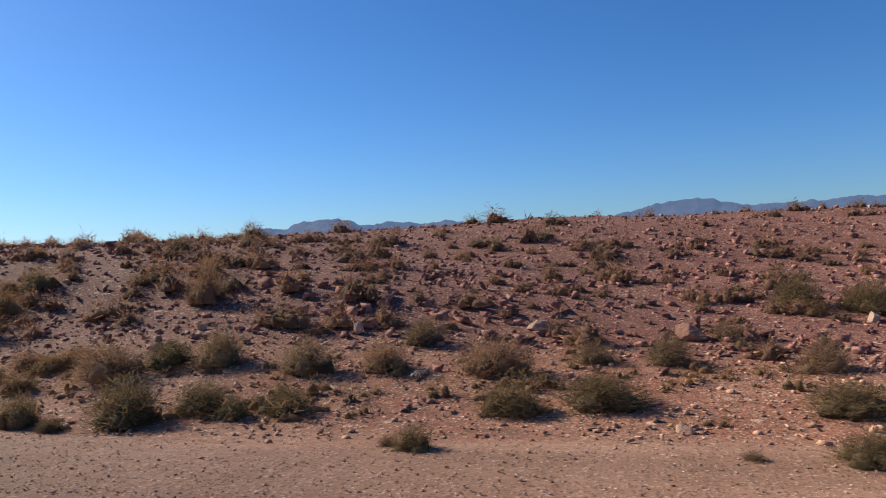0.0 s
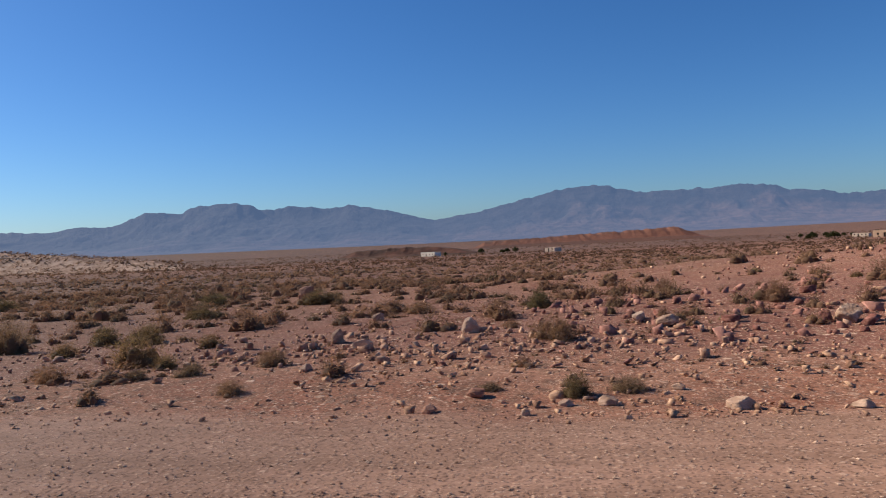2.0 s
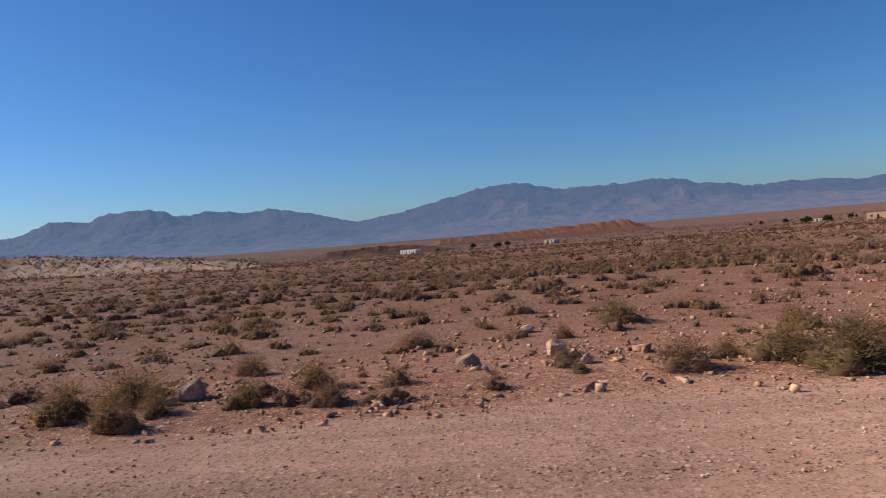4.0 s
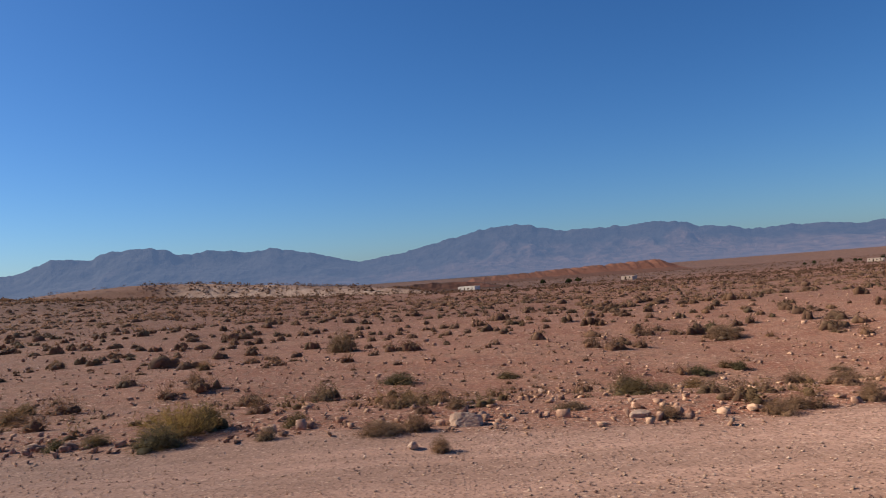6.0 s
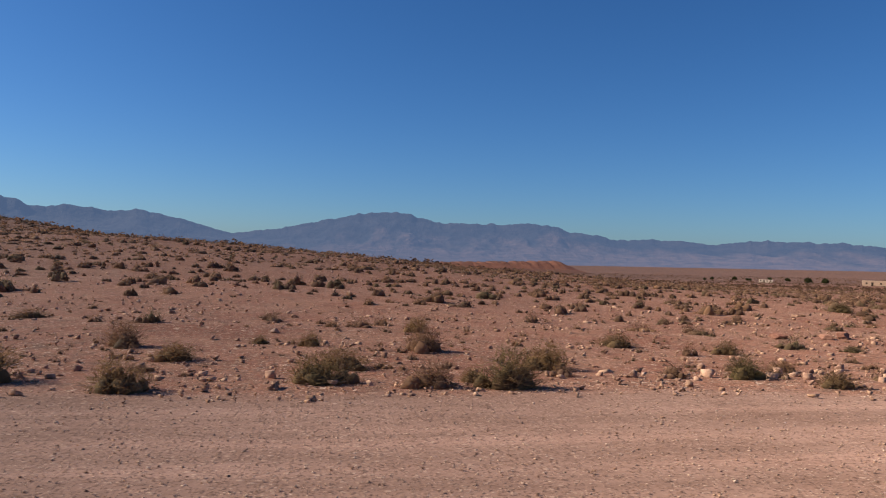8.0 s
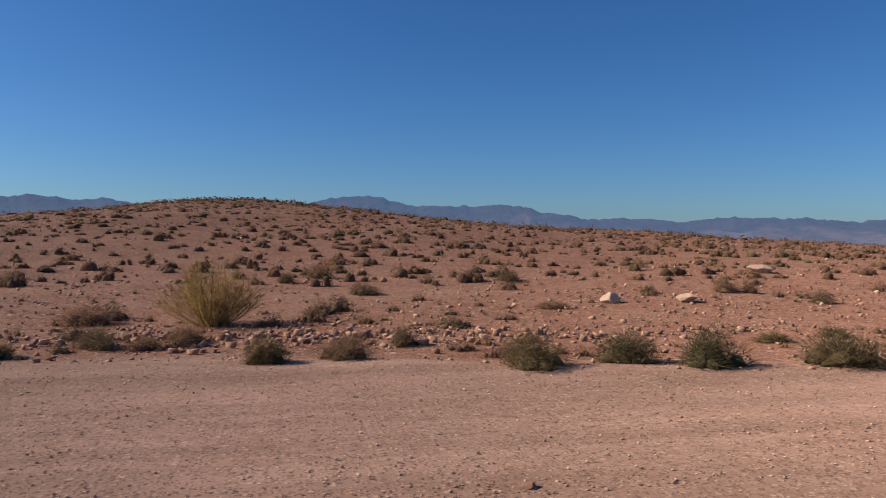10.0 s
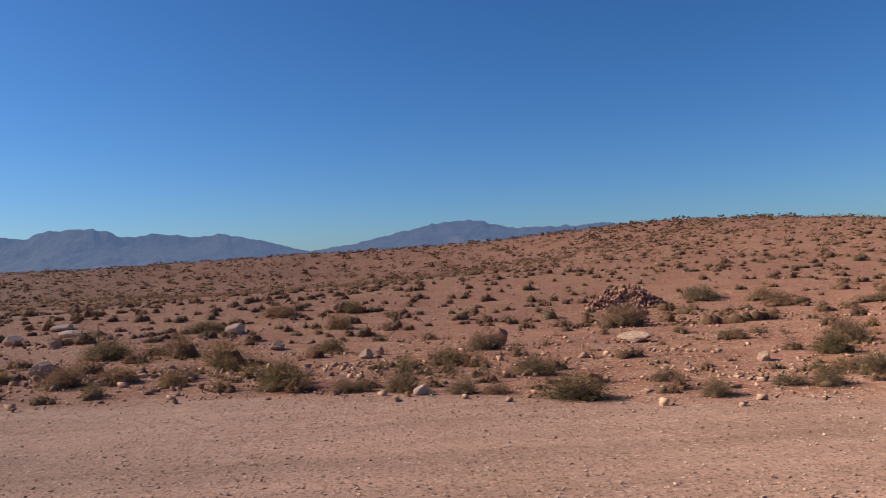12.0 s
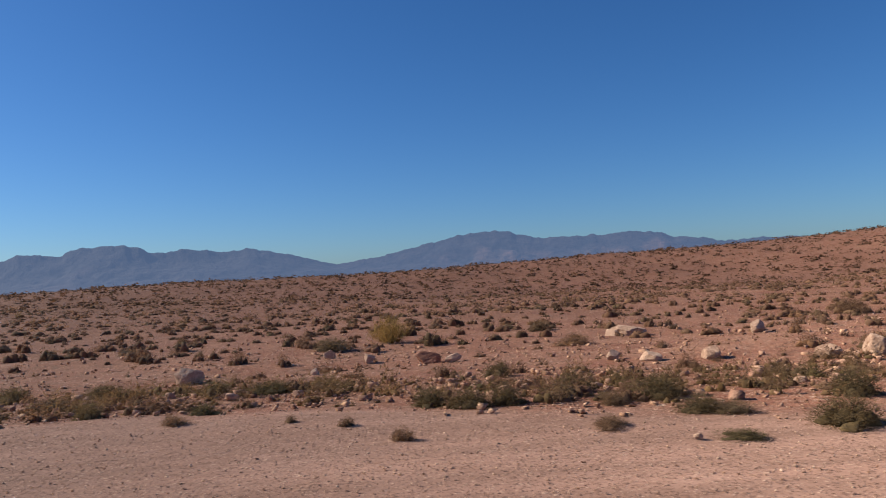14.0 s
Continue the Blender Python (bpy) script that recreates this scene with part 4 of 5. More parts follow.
pale_boulders([
    (40.5, 5.6, 0.39, 0.19), (39.8, 5.2, 0.14, 0.08), (36.5, 5.5, 0.13, 0.11), (37.8, 5.6, 0.06, 0.06),
])
red_boulders([
    (36.3, 5.8, 0.23, 0.11),
])
green_shrubs([
    (22.5, 5.8, 0.45, 0.18), (22.7, 6.5, 0.31, 0.23), (21.8, 6.2, 0.24, 0.10), (21.5, 6.1, 0.19, 0.10), (18.5, 10.6, 0.29, 0.17),
    (22.2, 9.5, 0.30, 0.13), (23.5, 6.4, 0.22, 0.12), (27.0, 8.4, 0.59, 0.18), (23.9, 12.7, 0.60, 0.18), (25.8, 12.8, 0.40, 0.12),
    (29.1, 12.6, 0.49, 0.14),
])
broom_bushes([
    (22.5, 6.3, 0.55, 0.25),
])
dry_shrubs([
    (23.4, 5.8, 0.18, 0.11), (24.6, 5.8, 0.23, 0.14), (24.8, 5.1, 0.16, 0.12), (24.3, 5.7, 0.40, 0.11), (24.9, 6.9, 0.21, 0.12),
    (25.9, 6.4, 0.25, 0.08), (26.6, 5.8, 0.22, 0.11), (27.4, 5.6, 0.26, 0.13), (27.7, 5.8, 0.36, 0.12), (28.3, 6.0, 0.28, 0.16),
    (31.4, 17.8, 0.83, 0.28),
])
pale_boulders([
    (25.0, 6.0, 0.26, 0.12), (24.6, 5.2, 0.10, 0.06), (26.1, 10.4, 0.14, 0.07), (26.4, 5.9, 0.16, 0.06),
])
green_shrubs([
    (9.4, 6.6, 0.66, 0.23), (8.4, 7.3, 0.51, 0.23), (10.6, 6.1, 0.42, 0.19), (11.2, 6.0, 0.32, 0.19), (11.5, 6.1, 0.33, 0.19),
    (11.9, 6.6, 0.26, 0.15), (12.1, 6.0, 0.23, 0.16), (12.8, 6.1, 0.38, 0.14), (13.2, 6.3, 0.44, 0.17), (14.5, 5.2, 0.20, 0.11),
    (8.7, 6.1, 0.24, 0.14), (11.4, 9.1, 0.39, 0.15), (7.4, 12.1, 0.42, 0.21), (17.2, 9.6, 0.33, 0.16), (16.3, 6.7, 0.31, 0.16),
    (8.8, 13.7, 0.32, 0.19), (15.8, 9.6, 0.26, 0.09), (13.8, 9.9, 0.31, 0.08), (-1.7, 23.5, 0.55, 0.26), (6.6, 15.6, 0.61, 0.18),
])
broom_bushes([
    (9.4, 9.1, 0.50, 0.43), (12.1, 14.8, 0.92, 0.63), (13.8, 12.3, 0.48, 0.29),
])
dry_shrubs([
    (10.7, 5.6, 0.30, 0.13), (13.1, 5.0, 0.19, 0.11), (13.6, 5.6, 0.26, 0.13), (14.0, 6.2, 0.29, 0.17), (14.5, 5.9, 0.27, 0.13),
    (15.0, 6.5, 0.25, 0.13), (15.6, 5.9, 0.27, 0.16), (7.8, 9.2, 0.36, 0.18), (6.7, 9.6, 0.38, 0.21), (9.9, 7.3, 0.17, 0.17),
    (14.7, 12.0, 0.33, 0.23), (14.0, 7.5, 0.23, 0.09), (14.6, 6.9, 0.24, 0.08), (16.1, 8.1, 0.28, 0.11), (21.8, 19.5, 0.76, 0.53),
])
pale_boulders([
    (12.8, 5.5, 0.08, 0.07), (14.2, 5.7, 0.11, 0.09), (14.0, 5.7, 0.13, 0.09), (12.0, 6.3, 0.09, 0.07), (12.6, 6.1, 0.10, 0.07),
])
green_shrubs([
    (-0.4, 8.0, 0.50, 0.20), (1.3, 7.1, 0.39, 0.18), (0.5, 9.4, 0.36, 0.18), (-1.5, 11.4, 0.53, 0.25), (-3.7, 10.6, 0.57, 0.24),
    (-5.6, 11.4, 0.70, 0.30), (-6.5, 11.7, 0.45, 0.22), (-4.9, 11.5, 0.35, 0.16), (3.3, 10.5, 0.45, 0.23), (4.5, 9.3, 0.29, 0.15),
    (6.9, 12.1, 0.53, 0.25), (4.1, 6.5, 0.56, 0.36), (9.0, 14.3, 0.57, 0.32), (-3.7, 6.9, 0.42, 0.18), (-3.1, 6.5, 0.30, 0.17),
    (-0.8, 6.2, 0.39, 0.12), (1.8, 5.9, 0.46, 0.14), (1.4, 6.1, 0.29, 0.17), (2.5, 7.5, 0.35, 0.17), (1.9, 14.8, 0.52, 0.21),
    (-1.4, 14.5, 0.45, 0.20),
])
dry_shrubs([
    (-2.9, 11.0, 0.34, 0.24), (4.0, 10.8, 0.38, 0.19), (-2.1, 6.2, 0.38, 0.12), (-1.3, 7.0, 0.38, 0.15), (-0.2, 6.3, 0.44, 0.17),
    (0.3, 6.5, 0.40, 0.13), (1.0, 5.4, 0.25, 0.11), (2.3, 6.0, 0.33, 0.14), (2.8, 5.6, 0.35, 0.15), (-1.1, 9.0, 0.28, 0.12),
    (1.2, 15.7, 0.49, 0.17), (-2.9, 5.9, 0.23, 0.13), (-4.0, 8.9, 0.55, 0.14),
])
pale_boulders([
    (-6.0, 12.3, 0.42, 0.17), (-1.3, 6.0, 0.21, 0.05), (0.4, 5.7, 0.20, 0.06), (0.8, 6.5, 0.20, 0.10), (1.7, 5.9, 0.16, 0.07),
    (3.1, 6.8, 0.21, 0.11), (3.4, 6.8, 0.27, 0.13), (-1.8, 7.0, 0.10, 0.07), (3.5, 6.2, 0.20, 0.12), (3.4, 8.9, 0.14, 0.11),
])
red_boulders([
    (-2.2, 7.0, 0.19, 0.22),
])
pale_boulders([
    (-9.7, 16.0, 0.43, 0.28), (-14.1, 8.1, 0.31, 0.17), (-10.4, 6.7, 0.21, 0.10), (-9.9, 6.8, 0.16, 0.11), (-7.8, 7.3, 0.21, 0.13),
    (-9.3, 6.7, 0.11, 0.09), (-10.4, 11.4, 0.22, 0.09), (-9.0, 6.5, 0.21, 0.07), (-8.1, 6.3, 0.21, 0.08), (-7.8, 6.4, 0.21, 0.11),
    (-11.8, 10.9, 0.30, 0.10),
])
red_boulders([
    (-13.0, 6.7, 0.19, 0.14), (-15.5, 12.2, 0.26, 0.13), (-16.6, 12.5, 0.32, 0.11), (-15.9, 12.1, 0.27, 0.09),
])
green_shrubs([
    (-13.7, 7.3, 0.28, 0.14), (-13.5, 6.0, 0.18, 0.10), (-11.7, 7.1, 0.25, 0.17), (-9.2, 11.6, 0.51, 0.22), (-5.4, 11.4, 0.47, 0.19),
    (-4.6, 11.3, 0.47, 0.24), (-8.9, 5.9, 0.32, 0.15), (-9.6, 6.2, 0.30, 0.13), (-10.6, 6.1, 0.19, 0.07), (-16.9, 10.2, 0.26, 0.11),
    (-14.6, 10.2, 0.31, 0.14), (-14.2, 10.0, 0.23, 0.11), (-2.3, 21.0, 1.03, 0.34), (-8.7, 21.0, 0.58, 0.30), (-13.6, 9.5, 0.22, 0.09),
])
dry_shrubs([
    (-12.0, 6.0, 0.19, 0.09), (-12.2, 6.8, 0.32, 0.13), (-12.7, 7.1, 0.27, 0.12), (-11.4, 7.1, 0.28, 0.12), (-10.5, 7.9, 0.32, 0.13),
    (-10.8, 6.7, 0.26, 0.12), (-6.5, 10.8, 0.53, 0.25), (-15.5, 6.7, 0.50, 0.17), (-15.2, 8.1, 0.36, 0.13), (-14.5, 8.0, 0.36, 0.17),
    (-9.5, 5.4, 0.22, 0.07), (-7.0, 12.2, 0.40, 0.14), (-8.1, 11.8, 0.38, 0.13), (-14.6, 7.0, 0.31, 0.09),
])
broom_bushes([
    (-76.3, 10.9, 1.22, 0.78),
])
dry_shrubs([
    (-77.3, 8.8, 0.54, 0.24), (-76.8, 8.7, 0.39, 0.16), (-76.4, 9.0, 0.47, 0.24), (-74.6, 7.4, 0.52, 0.23), (-78.1, 8.3, 0.24, 0.17),
    (-73.8, 8.6, 0.31, 0.24), (-73.8, 15.4, 0.60, 0.26), (-74.5, 20.3, 0.78, 0.47), (-69.8, 18.1, 0.59, 0.26), (-65.7, 14.7, 0.63, 0.30),
    (-64.9, 12.6, 0.50, 0.25), (-70.6, 12.3, 0.50, 0.14),
])
green_shrubs([
    (-75.4, 7.2, 0.41, 0.26), (-72.8, 6.7, 0.76, 0.30), (-71.7, 6.9, 0.70, 0.32), (-71.0, 6.5, 0.73, 0.37), (-69.7, 6.3, 0.84, 0.31),
    (-69.0, 8.4, 0.44, 0.13), (-75.4, 18.2, 0.42, 0.25), (-67.5, 14.7, 0.37, 0.17), (-67.9, 8.6, 0.38, 0.15),
])
pale_boulders([
    (-69.2, 13.0, 0.35, 0.22), (-67.8, 12.6, 0.39, 0.17), (-60.9, 20.4, 0.71, 0.25),
])
red_boulders([
    (-73.9, 3.4, 0.07, 0.03),
])
green_shrubs([
    (-90.9, 8.4, 0.68, 0.30), (-90.3, 8.3, 0.68, 0.28), (-85.0, 6.7, 0.44, 0.22),
])
dry_shrubs([
    (-89.5, 8.3, 0.56, 0.22), (-87.8, 8.3, 0.45, 0.18), (-88.3, 7.1, 0.27, 0.09), (-86.7, 7.6, 0.36, 0.13), (-85.7, 7.6, 0.55, 0.15),
    (-83.7, 6.4, 0.58, 0.24), (-82.8, 6.7, 0.45, 0.20), (-83.3, 7.2, 0.36, 0.15), (-85.6, 10.9, 0.43, 0.22), (-88.4, 9.1, 0.56, 0.17),
    (-87.4, 9.1, 0.64, 0.14), (-81.2, 9.7, 0.37, 0.18), (-82.5, 9.5, 0.47, 0.17), (-92.7, 11.6, 0.42, 0.21), (-92.1, 11.5, 0.34, 0.19),
])
pale_boulders([
    (-87.9, 9.2, 0.28, 0.14), (-90.4, 9.7, 0.33, 0.15), (-90.0, 9.2, 0.17, 0.11), (-86.3, 8.2, 0.16, 0.10), (-81.1, 9.2, 0.31, 0.14),
    (-83.0, 8.8, 0.44, 0.15), (-85.5, 8.8, 0.28, 0.08),
])
red_boulders([
    (-83.3, 9.2, 0.34, 0.12),
])
green_shrubs([
    (-102.6, 6.5, 0.54, 0.21), (-102.1, 6.4, 0.48, 0.22), (-103.3, 6.8, 0.51, 0.23), (-100.9, 6.0, 0.60, 0.25), (-100.4, 6.0, 0.51, 0.21),
    (-99.9, 5.9, 0.51, 0.18), (-99.1, 5.7, 0.59, 0.25), (-98.5, 5.7, 0.41, 0.18), (-98.0, 5.6, 0.72, 0.27), (-97.0, 5.7, 0.60, 0.33),
    (-97.3, 5.8, 0.37, 0.16), (-96.2, 5.3, 0.35, 0.18), (-103.4, 10.3, 0.47, 0.19), (-100.5, 8.3, 0.32, 0.13),
])
dry_shrubs([
    (-96.4, 5.8, 0.38, 0.17), (-105.2, 12.8, 0.39, 0.14), (-100.4, 16.2, 0.69, 0.32), (-99.1, 11.4, 0.36, 0.16),
])
pale_boulders([
    (-101.7, 11.7, 0.29, 0.25), (-100.6, 9.8, 0.24, 0.17), (-96.5, 11.3, 0.33, 0.20), (-96.7, 11.7, 0.20, 0.11), (-96.8, 9.4, 0.21, 0.11),
    (-104.0, 10.7, 0.32, 0.13), (-95.0, 10.9, 0.35, 0.14), (-95.9, 9.3, 0.30, 0.09), (-101.2, 6.1, 0.12, 0.07),
])
red_boulders([
    (-101.3, 9.9, 0.34, 0.15), (-101.3, 8.2, 0.38, 0.13), (-99.4, 7.0, 0.33, 0.15),
])
green_shrubs([
    (-113.1, 6.3, 0.39, 0.20), (-112.8, 6.8, 0.26, 0.18), (-111.5, 5.9, 0.42, 0.18), (-110.6, 5.7, 0.32, 0.16), (-109.6, 5.5, 0.40, 0.22),
    (-109.2, 5.3, 0.43, 0.21), (-109.0, 5.2, 0.26, 0.15), (-113.7, 10.9, 0.42, 0.15), (-112.5, 10.2, 0.36, 0.13), (-111.6, 9.8, 0.50, 0.22),
    (-110.6, 12.9, 0.71, 0.33), (-107.3, 10.0, 0.48, 0.14), (-114.0, 8.4, 0.32, 0.16), (-110.8, 8.0, 0.38, 0.16),
])
dry_shrubs([
    (-114.9, 7.5, 0.40, 0.23), (-114.4, 7.4, 0.46, 0.17), (-112.0, 6.1, 0.29, 0.13), (-112.4, 6.3, 0.25, 0.10), (-110.0, 5.6, 0.49, 0.22),
    (-119.6, 17.8, 1.22, 0.61), (-116.5, 10.2, 0.54, 0.19), (-116.3, 11.5, 0.53, 0.22), (-118.1, 11.0, 0.66, 0.33), (-111.5, 7.9, 0.31, 0.14),
    (-110.8, 6.3, 0.30, 0.12), (-114.1, 26.4, 1.64, 0.51), (-112.3, 25.2, 0.88, 0.43), (-110.4, 21.8, 0.86, 0.27),
])
broom_bushes([
    (-105.9, 14.5, 1.28, 0.72),
])
pale_boulders([
    (-109.6, 7.7, 0.37, 0.12), (-109.4, 7.3, 0.23, 0.13), (-110.5, 7.5, 0.33, 0.10), (-111.9, 8.3, 0.20, 0.10), (-113.3, 8.8, 0.27, 0.10),
    (-112.3, 8.4, 0.15, 0.12),
])
red_boulders([
    (-110.5, 11.1, 0.35, 0.14), (-111.6, 5.2, 0.16, 0.04),
])
green_shrubs([
    (-126.4, 7.9, 0.55, 0.30), (-123.5, 6.4, 0.56, 0.20), (-126.5, 13.9, 0.49, 0.28), (-130.8, 14.4, 0.99, 0.39), (-119.4, 9.3, 0.52, 0.26),
    (-127.2, 27.3, 0.95, 0.38),
])
dry_shrubs([
    (-129.2, 8.9, 0.54, 0.27), (-127.8, 8.5, 0.32, 0.18), (-125.7, 7.3, 0.28, 0.14), (-125.1, 7.2, 0.39, 0.23), (-124.5, 6.9, 0.32, 0.16),
    (-124.2, 6.8, 0.27, 0.11), (-122.3, 6.3, 0.30, 0.17), (-125.5, 7.4, 0.23, 0.13), (-122.4, 7.3, 0.29, 0.14), (-121.1, 6.6, 0.37, 0.18),
    (-121.4, 6.7, 0.27, 0.13), (-123.5, 8.6, 0.54, 0.20), (-124.5, 9.9, 0.42, 0.25), (-127.0, 20.8, 0.73, 0.40), (-123.7, 12.2, 0.57, 0.34),
    (-119.4, 12.3, 0.44, 0.21), (-120.3, 7.1, 0.34, 0.23), (-129.9, 27.3, 1.26, 0.42), (-128.5, 8.1, 0.25, 0.11), (-112.6, 23.5, 1.13, 0.47),
])
pale_boulders([
    (-125.7, 11.6, 0.20, 0.16), (-133.5, 17.6, 0.33, 0.24), (-124.9, 6.9, 0.17, 0.10), (-120.9, 12.9, 0.61, 0.20), (-120.5, 9.0, 0.18, 0.12),
    (-130.0, 21.0, 0.65, 0.29), (-125.5, 12.0, 0.15, 0.13),
])
red_boulders([
    (-123.3, 13.9, 0.44, 0.35),
])
green_shrubs([
    (-140.6, 7.2, 0.40, 0.27), (-139.3, 7.3, 0.50, 0.21), (-137.4, 5.9, 0.46, 0.25), (-135.9, 5.7, 0.37, 0.21), (-135.3, 5.7, 0.41, 0.21),
    (-138.1, 8.0, 0.37, 0.20), (-134.1, 6.1, 0.50, 0.20), (-133.7, 5.3, 0.31, 0.26), (-140.7, 14.8, 0.91, 0.25), (-139.9, 14.7, 0.79, 0.23),
    (-137.8, 11.4, 0.80, 0.22), (-137.0, 10.8, 0.76, 0.19), (-134.5, 11.4, 0.36, 0.18), (-130.9, 21.6, 1.04, 0.31),
])
dry_shrubs([
    (-140.4, 8.6, 0.33, 0.16), (-138.3, 6.7, 0.34, 0.15), (-137.0, 5.8, 0.27, 0.14), (-135.5, 6.0, 0.24, 0.14), (-132.8, 11.7, 0.38, 0.19),
    (-131.9, 11.8, 0.48, 0.21), (-136.0, 12.1, 0.57, 0.19), (-142.5, 14.1, 0.64, 0.32), (-130.8, 9.4, 0.47, 0.23), (-129.8, 14.8, 0.60, 0.22),
    (-143.5, 12.6, 0.56, 0.19),
])
pale_boulders([
    (-130.6, 11.3, 0.51, 0.26), (-137.9, 27.4, 1.07, 0.21), (-144.3, 25.4, 0.58, 0.27), (-137.8, 14.9, 0.29, 0.16), (-127.7, 14.8, 0.37, 0.17),
    (-136.5, 6.5, 0.07, 0.04), (-131.6, 11.2, 0.23, 0.15),
])
red_boulders([
    (-138.5, 14.8, 1.03, 0.28),
])
green_shrubs([
    (-149.2, 6.0, 0.52, 0.33), (-151.9, 7.3, 0.50, 0.28), (-152.6, 7.9, 0.54, 0.21), (-153.1, 8.2, 0.50, 0.19), (-153.9, 9.3, 0.55, 0.28),
    (-154.4, 8.9, 0.46, 0.33), (-147.8, 8.5, 0.41, 0.17),
])
dry_shrubs([
    (-150.2, 6.2, 0.53, 0.26), (-149.7, 6.3, 0.44, 0.20), (-148.7, 6.0, 0.42, 0.21), (-147.8, 6.1, 0.37, 0.20), (-146.8, 5.3, 0.24, 0.14),
    (-149.7, 9.1, 0.46, 0.23), (-150.9, 7.2, 0.33, 0.17), (-151.8, 10.0, 0.38, 0.19), (-147.9, 11.6, 0.73, 0.28), (-145.5, 9.5, 0.46, 0.27),
    (-146.7, 6.4, 0.26, 0.18), (-146.1, 6.0, 0.34, 0.20), (-151.7, 19.1, 0.88, 0.51), (-150.1, 16.8, 0.92, 0.33), (-159.2, 20.3, 0.76, 0.53),
    (-154.2, 12.1, 0.55, 0.23), (-148.6, 19.1, 0.67, 0.27), (-146.8, 21.7, 0.68, 0.34), (-144.0, 11.5, 0.47, 0.23),
])
pale_boulders([
    (-142.1, 22.0, 0.79, 0.28), (-136.4, 25.0, 1.12, 0.24), (-140.9, 21.6, 0.78, 0.24), (-145.2, 9.7, 0.20, 0.11), (-144.9, 8.9, 0.22, 0.12),
    (-146.3, 15.1, 0.48, 0.12), (-159.7, 20.9, 0.19, 0.31), (-145.1, 15.5, 0.31, 0.17), (-148.2, 9.5, 0.15, 0.07), (-143.6, 9.6, 0.31, 0.11),
    (-136.4, 21.3, 0.53, 0.28),
])
red_boulders([
    (-148.4, 14.4, 0.68, 0.18),
])
green_shrubs([
    (-160.1, 4.7, 0.46, 0.19), (-159.7, 4.7, 0.23, 0.10), (-162.5, 6.0, 0.37, 0.15), (-161.9, 6.2, 0.29, 0.11), (-161.8, 7.4, 0.46, 0.14),
    (-161.4, 7.5, 0.30, 0.13), (-160.5, 6.6, 0.48, 0.21), (-159.5, 7.9, 0.57, 0.19), (-158.3, 6.6, 0.82, 0.41), (-157.1, 7.7, 0.45, 0.32),
    (-163.7, 8.7, 0.53, 0.17), (-164.5, 8.4, 0.38, 0.18), (-165.1, 8.9, 0.33, 0.13), (-166.6, 11.5, 0.77, 0.17), (-166.5, 8.8, 0.52, 0.19),
    (-166.0, 8.8, 0.39, 0.13), (-159.0, 6.8, 0.28, 0.14), (-156.9, 11.0, 0.45, 0.16), (-159.1, 4.7, 0.16, 0.12), (-160.1, 3.8, 0.09, 0.03),
])
dry_shrubs([
    (-161.4, 5.4, 0.60, 0.21), (-163.0, 6.4, 0.35, 0.11), (-160.7, 7.8, 0.50, 0.19), (-165.5, 7.2, 0.32, 0.11), (-158.5, 12.6, 0.61, 0.35),
    (-162.0, 9.7, 0.45, 0.19), (-159.5, 6.3, 0.31, 0.15), (-159.2, 5.0, 0.33, 0.13), (-165.7, 10.9, 0.37, 0.18), (-171.9, 21.6, 0.72, 0.29),
])
pale_boulders([
    (-169.7, 20.1, 0.90, 0.30), (-167.1, 17.7, 0.48, 0.32), (-170.3, 19.3, 0.43, 0.20), (-155.9, 10.3, 0.26, 0.31),
])
red_boulders([
    (-160.1, 8.5, 0.20, 0.11),
])
green_shrubs([
    (-174.7, 6.8, 0.48, 0.18), (-174.4, 6.9, 0.37, 0.19), (-175.1, 7.1, 0.33, 0.19), (-173.5, 7.9, 0.49, 0.22), (-172.9, 7.0, 0.49, 0.22),
    (-172.8, 6.2, 0.39, 0.14), (-172.0, 5.3, 0.45, 0.23), (-171.2, 6.6, 0.36, 0.23), (-178.4, 7.1, 0.27, 0.15), (-177.3, 7.1, 0.33, 0.11),
    (-174.2, 10.0, 0.39, 0.22), (-172.9, 5.1, 0.35, 0.07), (-181.8, 11.5, 0.62, 0.25), (-177.1, 9.1, 0.56, 0.15), (-179.4, 9.6, 0.52, 0.19),
    (-177.9, 9.4, 0.44, 0.18),
])
broom_bushes([
    (-176.3, 20.0, 1.17, 0.65),
])
dry_shrubs([
    (-173.4, 6.7, 0.31, 0.13), (-177.4, 6.5, 0.25, 0.10), (-175.3, 5.6, 0.15, 0.11), (-175.8, 6.1, 0.12, 0.09), (-176.3, 6.3, 0.10, 0.07),
    (-177.6, 18.1, 0.84, 0.31), (-171.8, 17.3, 0.81, 0.27), (-173.7, 5.6, 0.30, 0.09), (-172.6, 6.0, 0.42, 0.12), (-160.1, 25.9, 1.22, 0.61),
])
pale_boulders([
    (-179.4, 12.7, 0.59, 0.29), (-176.4, 14.8, 0.25, 0.18), (-174.7, 14.0, 0.31, 0.17), (-171.6, 11.6, 0.36, 0.15), (-170.7, 11.4, 0.40, 0.20),
    (-169.6, 10.0, 0.33, 0.19), (-169.1, 9.7, 0.32, 0.29), (-177.4, 16.2, 0.28, 0.20), (-177.1, 12.3, 0.15, 0.11), (-172.1, 12.0, 0.23, 0.17),
    (-173.2, 5.1, 0.06, 0.05), (-171.1, 7.8, 0.18, 0.07),
])
red_boulders([
    (-175.2, 14.3, 0.45, 0.25),
])


